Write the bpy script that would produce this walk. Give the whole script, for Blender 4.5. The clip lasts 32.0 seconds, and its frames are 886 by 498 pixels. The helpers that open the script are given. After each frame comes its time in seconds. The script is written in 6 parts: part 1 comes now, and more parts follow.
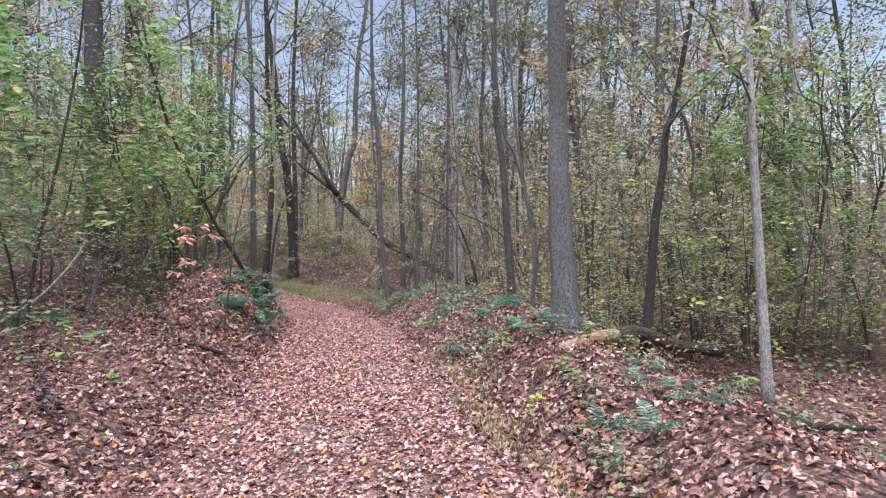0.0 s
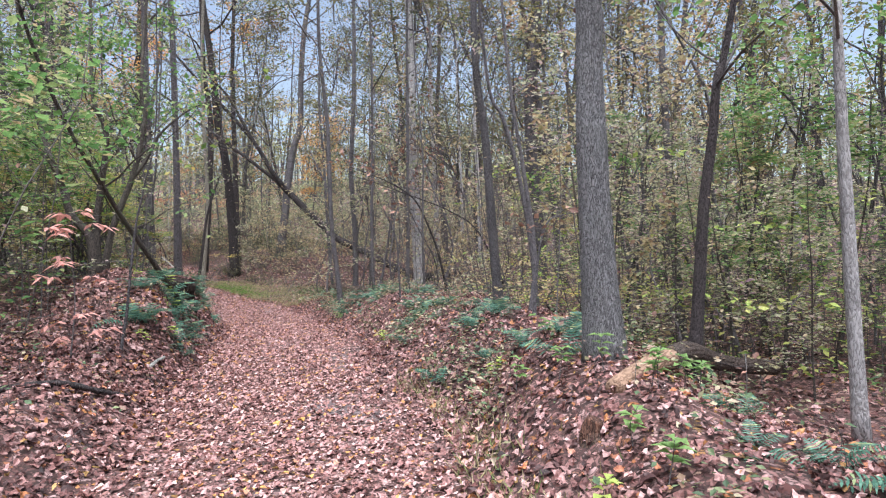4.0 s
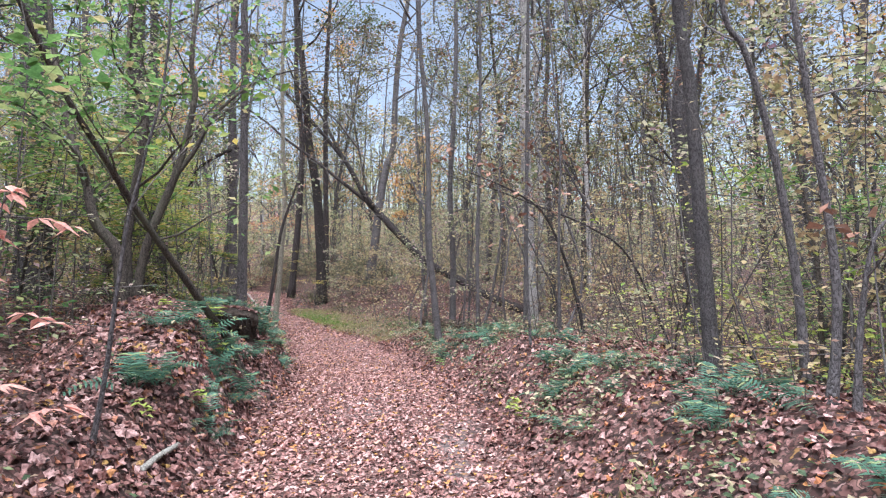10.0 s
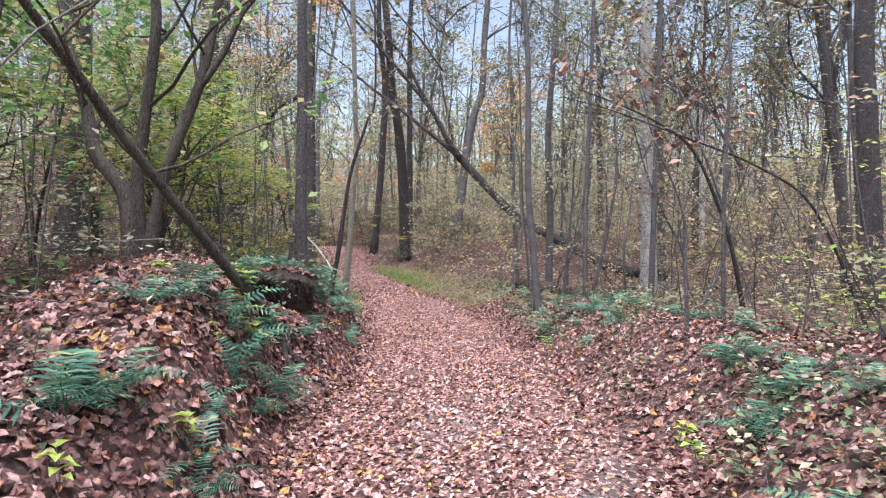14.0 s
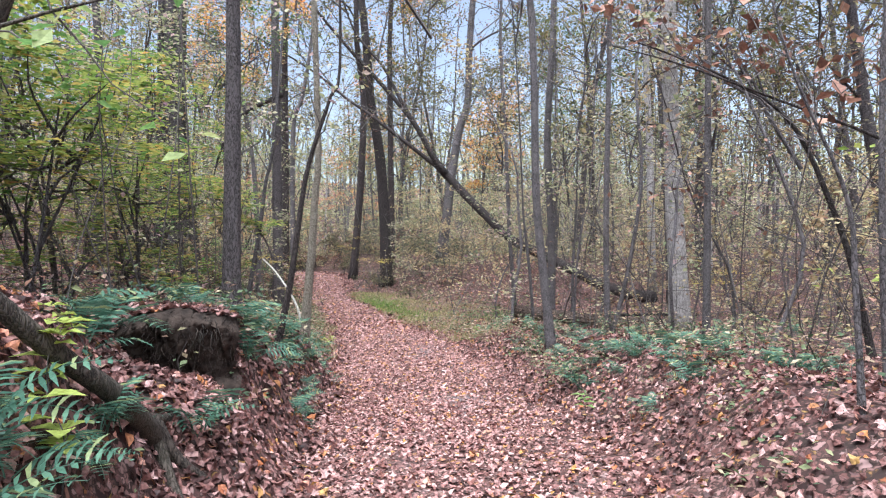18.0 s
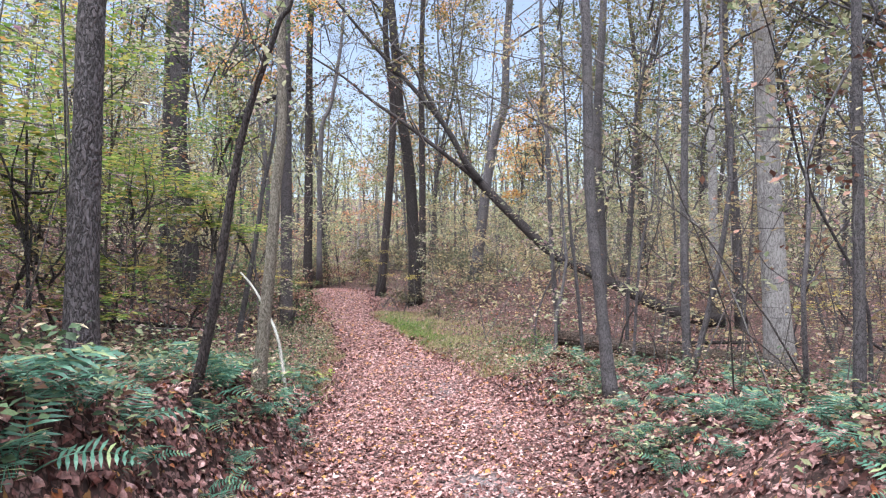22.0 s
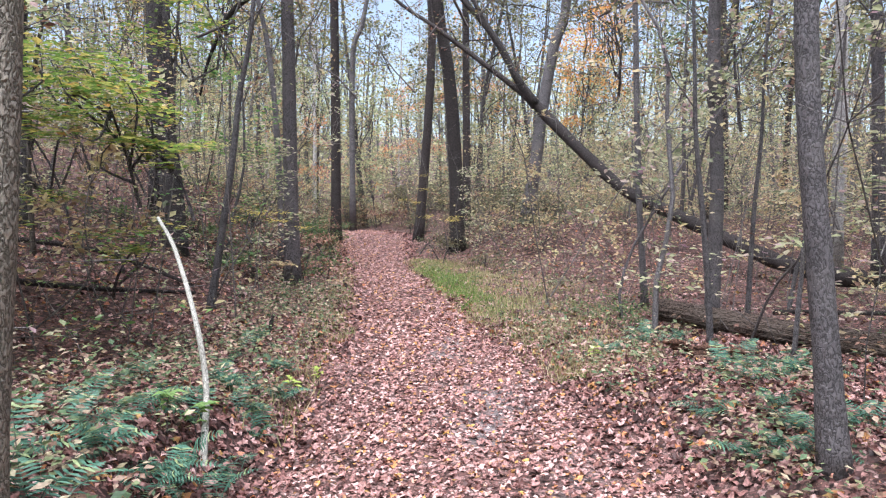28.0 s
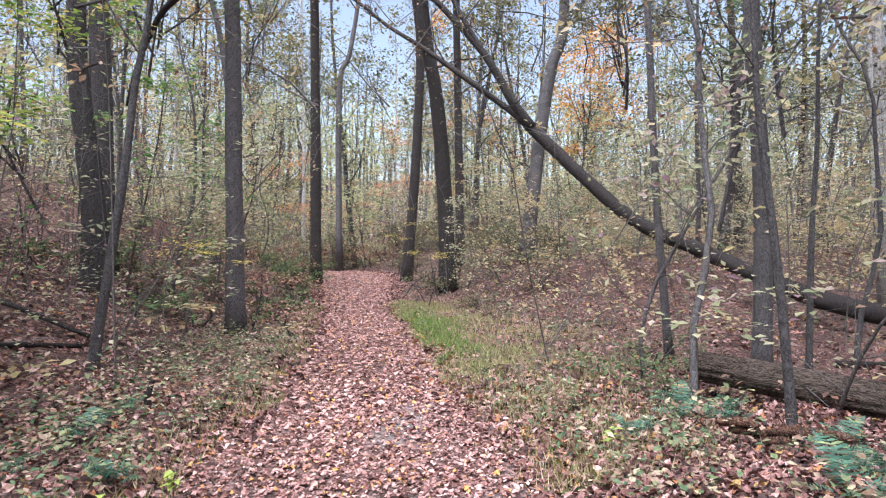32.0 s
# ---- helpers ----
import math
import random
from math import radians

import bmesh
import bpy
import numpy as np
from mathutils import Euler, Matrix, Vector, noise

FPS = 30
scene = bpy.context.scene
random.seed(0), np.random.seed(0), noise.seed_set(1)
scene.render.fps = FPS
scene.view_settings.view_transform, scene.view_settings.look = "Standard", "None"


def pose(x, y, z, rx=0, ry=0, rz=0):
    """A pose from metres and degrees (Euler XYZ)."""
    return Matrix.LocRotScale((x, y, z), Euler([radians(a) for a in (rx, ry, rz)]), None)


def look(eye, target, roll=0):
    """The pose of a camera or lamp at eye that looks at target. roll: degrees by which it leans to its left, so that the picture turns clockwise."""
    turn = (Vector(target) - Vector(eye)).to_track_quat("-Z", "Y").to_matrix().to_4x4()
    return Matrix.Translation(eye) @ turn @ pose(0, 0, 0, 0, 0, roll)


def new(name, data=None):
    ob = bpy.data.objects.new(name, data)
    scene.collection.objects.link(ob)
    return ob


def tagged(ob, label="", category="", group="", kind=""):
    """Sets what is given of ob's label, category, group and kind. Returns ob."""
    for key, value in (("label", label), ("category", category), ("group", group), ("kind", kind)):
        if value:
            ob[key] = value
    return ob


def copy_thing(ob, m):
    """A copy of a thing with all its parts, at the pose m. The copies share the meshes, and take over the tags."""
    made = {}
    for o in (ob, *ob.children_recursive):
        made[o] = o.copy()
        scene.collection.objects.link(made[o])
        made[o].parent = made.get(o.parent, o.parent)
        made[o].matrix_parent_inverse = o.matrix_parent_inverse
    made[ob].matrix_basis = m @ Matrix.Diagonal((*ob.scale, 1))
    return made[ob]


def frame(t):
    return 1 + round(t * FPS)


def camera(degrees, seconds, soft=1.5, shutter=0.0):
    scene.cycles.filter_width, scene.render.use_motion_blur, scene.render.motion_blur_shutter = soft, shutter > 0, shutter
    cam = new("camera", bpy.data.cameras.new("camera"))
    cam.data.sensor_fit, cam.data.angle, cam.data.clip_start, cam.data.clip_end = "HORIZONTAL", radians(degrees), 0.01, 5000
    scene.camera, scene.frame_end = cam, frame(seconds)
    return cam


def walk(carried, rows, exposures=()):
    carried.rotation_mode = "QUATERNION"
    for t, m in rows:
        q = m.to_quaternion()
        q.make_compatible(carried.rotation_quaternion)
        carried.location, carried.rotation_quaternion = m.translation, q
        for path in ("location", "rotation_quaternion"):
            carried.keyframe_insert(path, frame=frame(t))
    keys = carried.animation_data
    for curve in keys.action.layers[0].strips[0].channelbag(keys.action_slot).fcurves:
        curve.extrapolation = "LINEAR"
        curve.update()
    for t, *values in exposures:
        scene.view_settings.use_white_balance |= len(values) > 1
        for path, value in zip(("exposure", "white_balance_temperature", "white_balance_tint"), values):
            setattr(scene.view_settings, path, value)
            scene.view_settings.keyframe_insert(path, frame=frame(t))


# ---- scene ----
# the camera and its walk: seconds, eye, a point it looks at, lean
cam = camera(69.38, 32.0, 1.2)
PATH = [
    (0, (-0.000, 0.000, 1.501), (1.068, 4.884, 1.582), -0.52),
    (0.5, (0.064, 0.266, 1.505), (0.992, 5.178, 1.590), -0.40),
    (1, (0.124, 0.540, 1.484), (1.154, 5.432, 1.566), -0.52),
    (1.5, (0.185, 0.857, 1.456), (1.571, 5.660, 1.523), -0.72),
    (2, (0.191, 1.167, 1.472), (1.615, 5.959, 1.529), -0.73),
    (2.5, (0.115, 1.478, 1.472), (1.546, 6.269, 1.527), -0.83),
    (4.5, (0.237, 2.332, 1.526), (1.692, 7.115, 1.558), -1.17),
    (5, (0.280, 2.582, 1.538), (1.721, 7.368, 1.649), -1.05),
    (5.5, (0.271, 2.842, 1.525), (1.683, 7.637, 1.667), -1.07),
    (6, (0.315, 3.116, 1.513), (1.742, 7.906, 1.673), -1.11),
    (6.5, (0.343, 3.383, 1.521), (1.536, 8.233, 1.759), -0.64),
    (7, (0.297, 3.654, 1.510), (1.340, 8.536, 1.795), -0.49),
    (7.5, (0.283, 3.900, 1.502), (1.289, 8.790, 1.773), -0.64),
    (8, (0.303, 4.154, 1.533), (1.093, 9.083, 1.810), -0.34),
    (8.5, (0.294, 4.410, 1.525), (0.980, 9.355, 1.801), -0.05),
    (9, (0.334, 4.689, 1.512), (1.124, 9.618, 1.787), -0.08),
    (9.5, (0.376, 4.988, 1.527), (1.207, 9.912, 1.786), -0.09),
    (10, (0.355, 5.278, 1.511), (1.146, 10.208, 1.782), 0.02),
    (10.5, (0.402, 5.543, 1.494), (1.167, 10.482, 1.618), -0.16),
    (11, (0.464, 5.816, 1.520), (1.122, 10.772, 1.518), 0.08),
    (11.5, (0.445, 6.085, 1.500), (1.086, 11.044, 1.444), 0.29),
    (12, (0.448, 6.353, 1.502), (1.103, 11.310, 1.455), 0.24),
    (12.5, (0.460, 6.638, 1.520), (1.014, 11.607, 1.445), 0.57),
    (13, (0.411, 6.932, 1.496), (0.848, 11.912, 1.436), 0.78),
    (13.5, (0.397, 7.212, 1.504), (0.827, 12.193, 1.453), 0.66),
    (14, (0.406, 7.503, 1.518), (0.546, 12.500, 1.447), 0.80),
    (14.5, (0.338, 7.778, 1.507), (0.424, 12.777, 1.444), 1.02),
    (16.5, (0.246, 8.845, 1.506), (0.433, 13.841, 1.458), 0.24),
    (17, (0.294, 9.186, 1.503), (0.493, 14.182, 1.459), 0.15),
    (17.5, (0.294, 9.509, 1.477), (0.518, 14.504, 1.512), 0.22),
    (18, (0.385, 9.843, 1.475), (0.657, 14.834, 1.592), 0.01),
    (18.5, (0.450, 10.144, 1.491), (0.747, 15.133, 1.654), 0.10),
    (19, (0.449, 10.461, 1.470), (0.749, 15.449, 1.662), 0.07),
    (19.5, (0.536, 10.751, 1.472), (0.715, 15.745, 1.646), -0.22),
    (20, (0.594, 11.042, 1.480), (0.414, 16.035, 1.663), 0.18),
    (20.5, (0.604, 11.340, 1.484), (0.429, 16.331, 1.728), 0.20),
    (21, (0.660, 11.611, 1.461), (0.527, 16.602, 1.722), 0.25),
    (21.5, (0.709, 11.902, 1.473), (0.629, 16.895, 1.725), 0.35),
    (22, (0.709, 12.195, 1.466), (0.676, 17.189, 1.714), 0.32),
    (22.5, (0.753, 12.481, 1.460), (0.837, 17.478, 1.611), 0.28),
    (23, (0.796, 12.757, 1.484), (0.895, 17.754, 1.599), 0.32),
    (23.5, (0.795, 13.043, 1.469), (0.868, 18.042, 1.559), 0.53),
    (24, (0.845, 13.320, 1.464), (0.926, 18.318, 1.582), 0.27),
    (24.5, (0.896, 13.603, 1.485), (0.760, 18.601, 1.584), 0.63),
    (25, (0.866, 13.893, 1.462), (0.606, 18.885, 1.569), 0.81),
    (25.5, (0.860, 14.184, 1.451), (0.603, 19.176, 1.564), 0.76),
    (27.5, (0.730, 15.487, 1.592), (0.349, 20.471, 1.477), 0.32),
    (28, (0.651, 15.766, 1.557), (0.263, 20.746, 1.331), 0.41),
    (28.5, (0.636, 16.049, 1.552), (0.258, 21.028, 1.308), 0.10),
    (29, (0.658, 16.345, 1.553), (0.310, 21.325, 1.283), 0.13),
    (29.5, (0.607, 16.631, 1.502), (0.292, 21.613, 1.227), 0.24),
    (30, (0.659, 16.890, 1.486), (0.383, 21.878, 1.264), 0.17),
    (30.5, (0.775, 17.153, 1.486), (0.491, 22.145, 1.478), -0.03),
    (31, (0.798, 17.436, 1.419), (0.548, 22.430, 1.472), 0.01),
    (31.5, (0.849, 17.727, 1.407), (0.625, 22.721, 1.512), -0.08),
    (32, (0.924, 17.991, 1.394), (0.509, 22.973, 1.501), -0.05),
]
walk(cam, [(t, look(eye, aim, lean)) for t, eye, aim, lean in PATH], [(0, 1.1), (6, 1.22), (12, 1.38), (17, 1.48), (32, 1.56)])

# ---- world, sun, exposure ----
world = bpy.data.worlds.new("overcast_sky")
scene.world = world
world.use_nodes = True
wn, wl = world.node_tree.nodes, world.node_tree.links
sky = wn.new("ShaderNodeTexSky")
sky.sky_type = "NISHITA"
sky.sun_disc = False
sky.sun_elevation = radians(70)
sky.sun_rotation = radians(195)
sky.air_density, sky.dust_density, sky.ozone_density = 1.0, 2.0, 1.5
wn["Background"].inputs["Strength"].default_value = 0.108
pale = wn.new("ShaderNodeHueSaturation")
pale.inputs["Saturation"].default_value, pale.inputs["Value"].default_value = 0.8, 1.0
wl.new(sky.outputs["Color"], pale.inputs["Color"])
wl.new(pale.outputs["Color"], wn["Background"].inputs["Color"])
sun_data = bpy.data.lights.new("sun", "SUN")
sun_data.energy, sun_data.angle, sun_data.color = 5.0, radians(62), (0.88, 0.94, 1.03)
sun = new("sun", sun_data)
sun.rotation_euler = (radians(20), 0, radians(-15))

# ---- materials ----
def rgb(c):
    return (*c, 1.0)


def ramp_of(nodes, stops, flat=False):
    node = nodes.new("ShaderNodeValToRGB")
    el = node.color_ramp.elements
    while len(el) < len(stops):
        el.new(0.5)
    for e, (p, c) in zip(el, stops):
        e.position, e.color = p, rgb(c)
    if flat:
        node.color_ramp.interpolation = "CONSTANT"
    return node


def shader(name, rough=0.8):
    m = bpy.data.materials.new(name)
    m.use_nodes = True
    nodes, links = m.node_tree.nodes, m.node_tree.links
    b = nodes["Principled BSDF"]
    b.inputs["Roughness"].default_value = rough
    b.inputs["Specular IOR Level"].default_value = 0.3
    return m, nodes, links, b


def noise_of(nodes, links, scale, detail=4.0, vec=None):
    n = nodes.new("ShaderNodeTexNoise")
    n.inputs["Scale"].default_value, n.inputs["Detail"].default_value = scale, detail
    if vec is not None:
        links.new(vec, n.inputs["Vector"])
    return n


def mixed(nodes, links, a, b, fac, mode="MIX"):
    n = nodes.new("ShaderNodeMix")
    n.data_type, n.blend_type = "RGBA", mode
    for sock, v in ((n.inputs[0], fac), (n.inputs[6], a), (n.inputs[7], b)):
        if hasattr(v, "is_linked"):
            links.new(v, sock)
        else:
            sock.default_value = v
    return n.outputs[2]


def leaf_material(name, stops, glow=0.35, rough=0.6, dirt=0.25):
    """Leaves, each with its own colour out of the stops, thin enough to let some light through."""
    m, nodes, links, b = shader(name, rough)
    geo = nodes.new("ShaderNodeNewGeometry")
    ramp = ramp_of(nodes, stops)
    links.new(geo.outputs["Random Per Island"], ramp.inputs["Fac"])
    spot = noise_of(nodes, links, 60.0, 3.0, geo.outputs["Position"])
    tone = nodes.new("ShaderNodeMapRange")
    tone.inputs["From Min"].default_value, tone.inputs["From Max"].default_value = 0.3, 0.7
    tone.inputs["To Min"].default_value, tone.inputs["To Max"].default_value = 1.0 - dirt, 1.0 + dirt
    links.new(spot.outputs["Fac"], tone.inputs["Value"])
    col = mixed(nodes, links, ramp.outputs["Color"], tone.outputs["Result"], 1.0, "MULTIPLY")
    links.new(col, b.inputs["Base Color"])
    if glow:
        tr = nodes.new("ShaderNodeBsdfTranslucent")
        links.new(col, tr.inputs["Color"])
        mx = nodes.new("ShaderNodeMixShader")
        mx.inputs["Fac"].default_value = glow
        links.new(b.outputs[0], mx.inputs[1])
        links.new(tr.outputs[0], mx.inputs[2])
        links.new(mx.outputs[0], nodes["Material Output"].inputs["Surface"])
    return m


def bark_material(name, dark, light, scale=9.0, stretch=0.16, depth=0.03, blotch=(0.3, 0.32, 0.28), moss=0.25, rings=0.0, lying=None):
    """Bark with ridges along the stem, pale lichen blotches and, if asked, dark rings round it."""
    m, nodes, links, b = shader(name, 0.9)
    co = nodes.new("ShaderNodeTexCoord")
    mp = nodes.new("ShaderNodeMapping")
    mp.inputs["Scale"].default_value = (scale, scale, scale * stretch)
    if lying is None:
        links.new(co.outputs["Object"], mp.inputs["Vector"])
    else:
        turn = nodes.new("ShaderNodeMapping")
        turn.inputs["Rotation"].default_value = (0, 0, radians(lying))
        links.new(co.outputs["Object"], turn.inputs["Vector"])
        links.new(turn.outputs["Vector"], mp.inputs["Vector"])
        mp.inputs["Scale"].default_value = (scale * stretch, scale, scale)
    ridge = noise_of(nodes, links, 4.2, 3.0, mp.outputs["Vector"])
    ridge.inputs["Distortion"].default_value = 0.35
    grain = noise_of(nodes, links, 5.0, 6.0, mp.outputs["Vector"])
    level = nodes.new("ShaderNodeMath")
    level.operation = "SUBTRACT"
    level.inputs[1].default_value = 0.5
    links.new(ridge.outputs["Fac"], level.inputs[0])
    fold = nodes.new("ShaderNodeMath")
    fold.operation = "ABSOLUTE"
    links.new(level.outputs[0], fold.inputs[0])
    soft = nodes.new("ShaderNodeMapRange")
    soft.inputs["From Max"].default_value = 0.11
    links.new(fold.outputs[0], soft.inputs["Value"])
    blend = nodes.new("ShaderNodeMath")
    blend.operation = "MULTIPLY"
    links.new(soft.outputs["Result"], blend.inputs[0])
    links.new(grain.outputs["Fac"], blend.inputs[1])
    ramp = ramp_of(nodes, [(0.03, dark), (0.24, [0.4 * a + 0.6 * b for a, b in zip(dark, light)]), (0.66, light)])
    links.new(blend.outputs[0], ramp.inputs["Fac"])
    big = noise_of(nodes, links, 2.2, 3.0, co.outputs["Object"])
    gate = nodes.new("ShaderNodeMapRange")
    gate.inputs["From Min"].default_value, gate.inputs["From Max"].default_value = 0.5, 0.75
    gate.inputs["To Max"].default_value = moss
    links.new(big.outputs["Fac"], gate.inputs["Value"])
    col = mixed(nodes, links, ramp.outputs["Color"], rgb(blotch), gate.outputs["Result"])
    if rings:
        rm = nodes.new("ShaderNodeMapping")
        rm.inputs["Scale"].default_value = (1.2, 1.2, 7.0)
        links.new(co.outputs["Object"], rm.inputs["Vector"])
        rn = noise_of(nodes, links, 1.0, 3.0, rm.outputs["Vector"])
        rg = nodes.new("ShaderNodeMapRange")
        rg.inputs["From Min"].default_value, rg.inputs["From Max"].default_value = 0.5, 0.68
        rg.inputs["To Max"].default_value = rings
        links.new(rn.outputs["Fac"], rg.inputs["Value"])
        col = mixed(nodes, links, col, rgb(dark), rg.outputs["Result"])
    info = nodes.new("ShaderNodeObjectInfo")
    tone = nodes.new("ShaderNodeMapRange")
    tone.inputs["To Min"].default_value, tone.inputs["To Max"].default_value = 0.75, 1.25
    links.new(info.outputs["Random"], tone.inputs["Value"])
    col = mixed(nodes, links, col, tone.outputs["Result"], 1.0, "MULTIPLY")
    links.new(col, b.inputs["Base Color"])
    bump = nodes.new("ShaderNodeBump")
    bump.inputs["Strength"].default_value, bump.inputs["Distance"].default_value = 0.9, depth
    links.new(blend.outputs[0], bump.inputs["Height"])
    links.new(bump.outputs["Normal"], b.inputs["Normal"])
    return m


TRAIL = [(0.0, (0.044, 0.019, 0.0166)), (0.16, (0.132, 0.0569, 0.05)), (0.36, (0.317, 0.156, 0.141)), (0.52, (0.44, 0.242, 0.225)),
         (0.64, (0.167, 0.0646, 0.05)), (0.78, (0.493, 0.294, 0.271)), (0.9, (0.563, 0.379, 0.359)), (0.96, (0.44, 0.18, 0.0751)), (1.0, (0.546, 0.31, 0.0915))]
LITTER = [(0.0, (0.0241, 0.0123, 0.0115)), (0.2, (0.0774, 0.0351, 0.0328)), (0.38, (0.172, 0.0789, 0.0713)), (0.52, (0.327, 0.167, 0.15)),
          (0.64, (0.12, 0.0439, 0.0366)), (0.78, (0.378, 0.211, 0.193)), (0.9, (0.499, 0.316, 0.298)), (0.95, (0.396, 0.14, 0.0626)), (1.0, (0.344, 0.211, 0.0771))]
M_TRAIL = leaf_material("trodden_leaves", TRAIL, 0.15, 0.5, 0.5)
M_LITTER = leaf_material("fallen_leaves", LITTER, 0.15, 0.55, 0.5)


def ground_material():
    """Soil under a mat of fallen leaves: leaf-sized patches in leaf colours, dark soil between them, all toned down for
    shade under the loose leaves.
    """
    m, nodes, links, b = shader("leaf_mat_soil", 0.85)
    geo = nodes.new("ShaderNodeNewGeometry")
    cells = nodes.new("ShaderNodeTexVoronoi")
    cells.inputs["Scale"].default_value = 24.0
    warp = noise_of(nodes, links, 14.0, 2.0, geo.outputs["Position"])
    push = nodes.new("ShaderNodeVectorMath")
    push.operation = "MULTIPLY_ADD"
    push.inputs[1].default_value = (0.16, 0.16, 0.16)
    links.new(warp.outputs["Color"], push.inputs[0])
    links.new(geo.outputs["Position"], push.inputs[2])
    links.new(push.outputs[0], cells.inputs["Vector"])
    sep = nodes.new("ShaderNodeSeparateColor")
    links.new(cells.outputs["Color"], sep.inputs[0])
    wild, worn = ramp_of(nodes, LITTER), ramp_of(nodes, TRAIL)
    links.new(sep.outputs[0], wild.inputs["Fac"])
    links.new(sep.outputs[0], worn.inputs["Fac"])
    tread = nodes.new("ShaderNodeAttribute")
    tread.attribute_name = "tread"
    both = mixed(nodes, links, wild.outputs["Color"], worn.outputs["Color"], tread.outputs["Fac"])
    edge = nodes.new("ShaderNodeTexVoronoi")
    edge.feature = "DISTANCE_TO_EDGE"
    edge.inputs["Scale"].default_value = 24.0
    links.new(push.outputs[0], edge.inputs["Vector"])
    gap = nodes.new("ShaderNodeMapRange")
    gap.inputs["From Max"].default_value = 0.2
    links.new(edge.outputs["Distance"], gap.inputs["Value"])
    col = mixed(nodes, links, rgb((0.05, 0.03, 0.024)), both, gap.outputs["Result"])
    # darkens the whole mat unevenly: shade between loose leaves put into its colour
    wide = noise_of(nodes, links, 0.9, 4.0, geo.outputs["Position"])
    tone = nodes.new("ShaderNodeMapRange")
    tone.inputs["From Min"].default_value, tone.inputs["From Max"].default_value = 0.3, 0.7
    tone.inputs["To Min"].default_value, tone.inputs["To Max"].default_value = 0.42, 0.8
    links.new(wide.outputs["Fac"], tone.inputs["Value"])
    col = mixed(nodes, links, col, tone.outputs["Result"], 1.0, "MULTIPLY")
    grit = nodes.new("ShaderNodeAttribute")
    grit.attribute_name = "grit"
    stones = noise_of(nodes, links, 70.0, 3.0, geo.outputs["Position"])
    shade = ramp_of(nodes, [(0.35, (0.07, 0.066, 0.068)), (0.65, (0.27, 0.26, 0.265))])
    links.new(stones.outputs["Fac"], shade.inputs["Fac"])
    col = mixed(nodes, links, col, shade.outputs["Color"], grit.outputs["Fac"])
    links.new(col, b.inputs["Base Color"])
    bump = nodes.new("ShaderNodeBump")
    bump.inputs["Distance"].default_value, bump.inputs["Strength"].default_value = 0.03, 0.8
    links.new(sep.outputs[1], bump.inputs["Height"])
    links.new(bump.outputs["Normal"], b.inputs["Normal"])
    return m


def earth_material(name, dark, light, scale):
    m, nodes, links, b = shader(name, 0.95)
    co = nodes.new("ShaderNodeTexCoord")
    n = noise_of(nodes, links, scale, 8.0, co.outputs["Object"])
    ramp = ramp_of(nodes, [(0.3, dark), (0.7, light)])
    links.new(n.outputs["Fac"], ramp.inputs["Fac"])
    links.new(ramp.outputs["Color"], b.inputs["Base Color"])
    bump = nodes.new("ShaderNodeBump")
    bump.inputs["Distance"].default_value = 0.03
    links.new(n.outputs["Fac"], bump.inputs["Height"])
    links.new(bump.outputs["Normal"], b.inputs["Normal"])
    return m


M_GROUND = ground_material()
M_OAK = bark_material("oak_bark", (0.072, 0.0677, 0.0684), (0.27, 0.257, 0.26), 20.0, 0.27, 0.03, moss=0.15)
M_PALE = bark_material("pale_bark", (0.161, 0.146, 0.141), (0.423, 0.393, 0.384), 10.0, 0.3, 0.012, (0.504, 0.473, 0.454), 0.5, 0.4)
M_GREY = bark_material("grey_bark", (0.0416, 0.0367, 0.0382), (0.138, 0.123, 0.128), 13.0, 0.5, 0.01, (0.176, 0.158, 0.147), 0.4, 0.45)
M_DKGREY = bark_material("dark_grey_bark", (0.0277, 0.0234, 0.0239), (0.115, 0.0984, 0.104), 14.0, 0.36, 0.025, (0.11, 0.0984, 0.101), 0.35)
M_DARK = bark_material("dark_brown_bark", (0.013, 0.0101, 0.00945), (0.0638, 0.0495, 0.0495), 14.0, 0.36, 0.02, (0.069, 0.0631, 0.0518), 0.25)
M_BROWNBARK = bark_material("brown_grey_bark", (0.028, 0.022, 0.019), (0.115, 0.092, 0.08), 16.0, 0.25, 0.012, (0.16, 0.16, 0.11), 0.4)
M_TAN = bark_material("tan_ridged_bark", (0.1, 0.085, 0.065), (0.33, 0.285, 0.235), 17.0, 0.42, 0.025, (0.33, 0.31, 0.25), 0.3)
M_TWIG = bark_material("twig_bark", (0.045, 0.038, 0.037), (0.17, 0.145, 0.142), 20.0, 0.3, 0.004)
M_STICK = bark_material("bleached_wood", (0.19, 0.175, 0.155), (0.5, 0.47, 0.42), 20.0, 0.1, 0.006, (0.36, 0.36, 0.33), 0.4)
M_BARE = bark_material("bare_tan_wood", (0.13, 0.075, 0.05), (0.27, 0.17, 0.115), 6.0, 0.3, 0.012, (0.2, 0.12, 0.085), 0.4, lying=-40)
M_LOG = bark_material("log_bark", (0.017, 0.011, 0.00935), (0.196, 0.14, 0.115), 17.0, 0.17, 0.05, (0.255, 0.221, 0.187), 0.25, lying=45)
M_ROT = bark_material("rotten_wood", (0.035, 0.018, 0.013), (0.16, 0.075, 0.05), 12.0, 0.2, 0.03)
M_ROOT = bark_material("root_bark", (0.012, 0.008, 0.007), (0.06, 0.042, 0.034), 30.0, 0.3, 0.003)
M_SOIL = earth_material("bare_soil", (0.014, 0.01, 0.008), (0.06, 0.042, 0.034), 14.0)
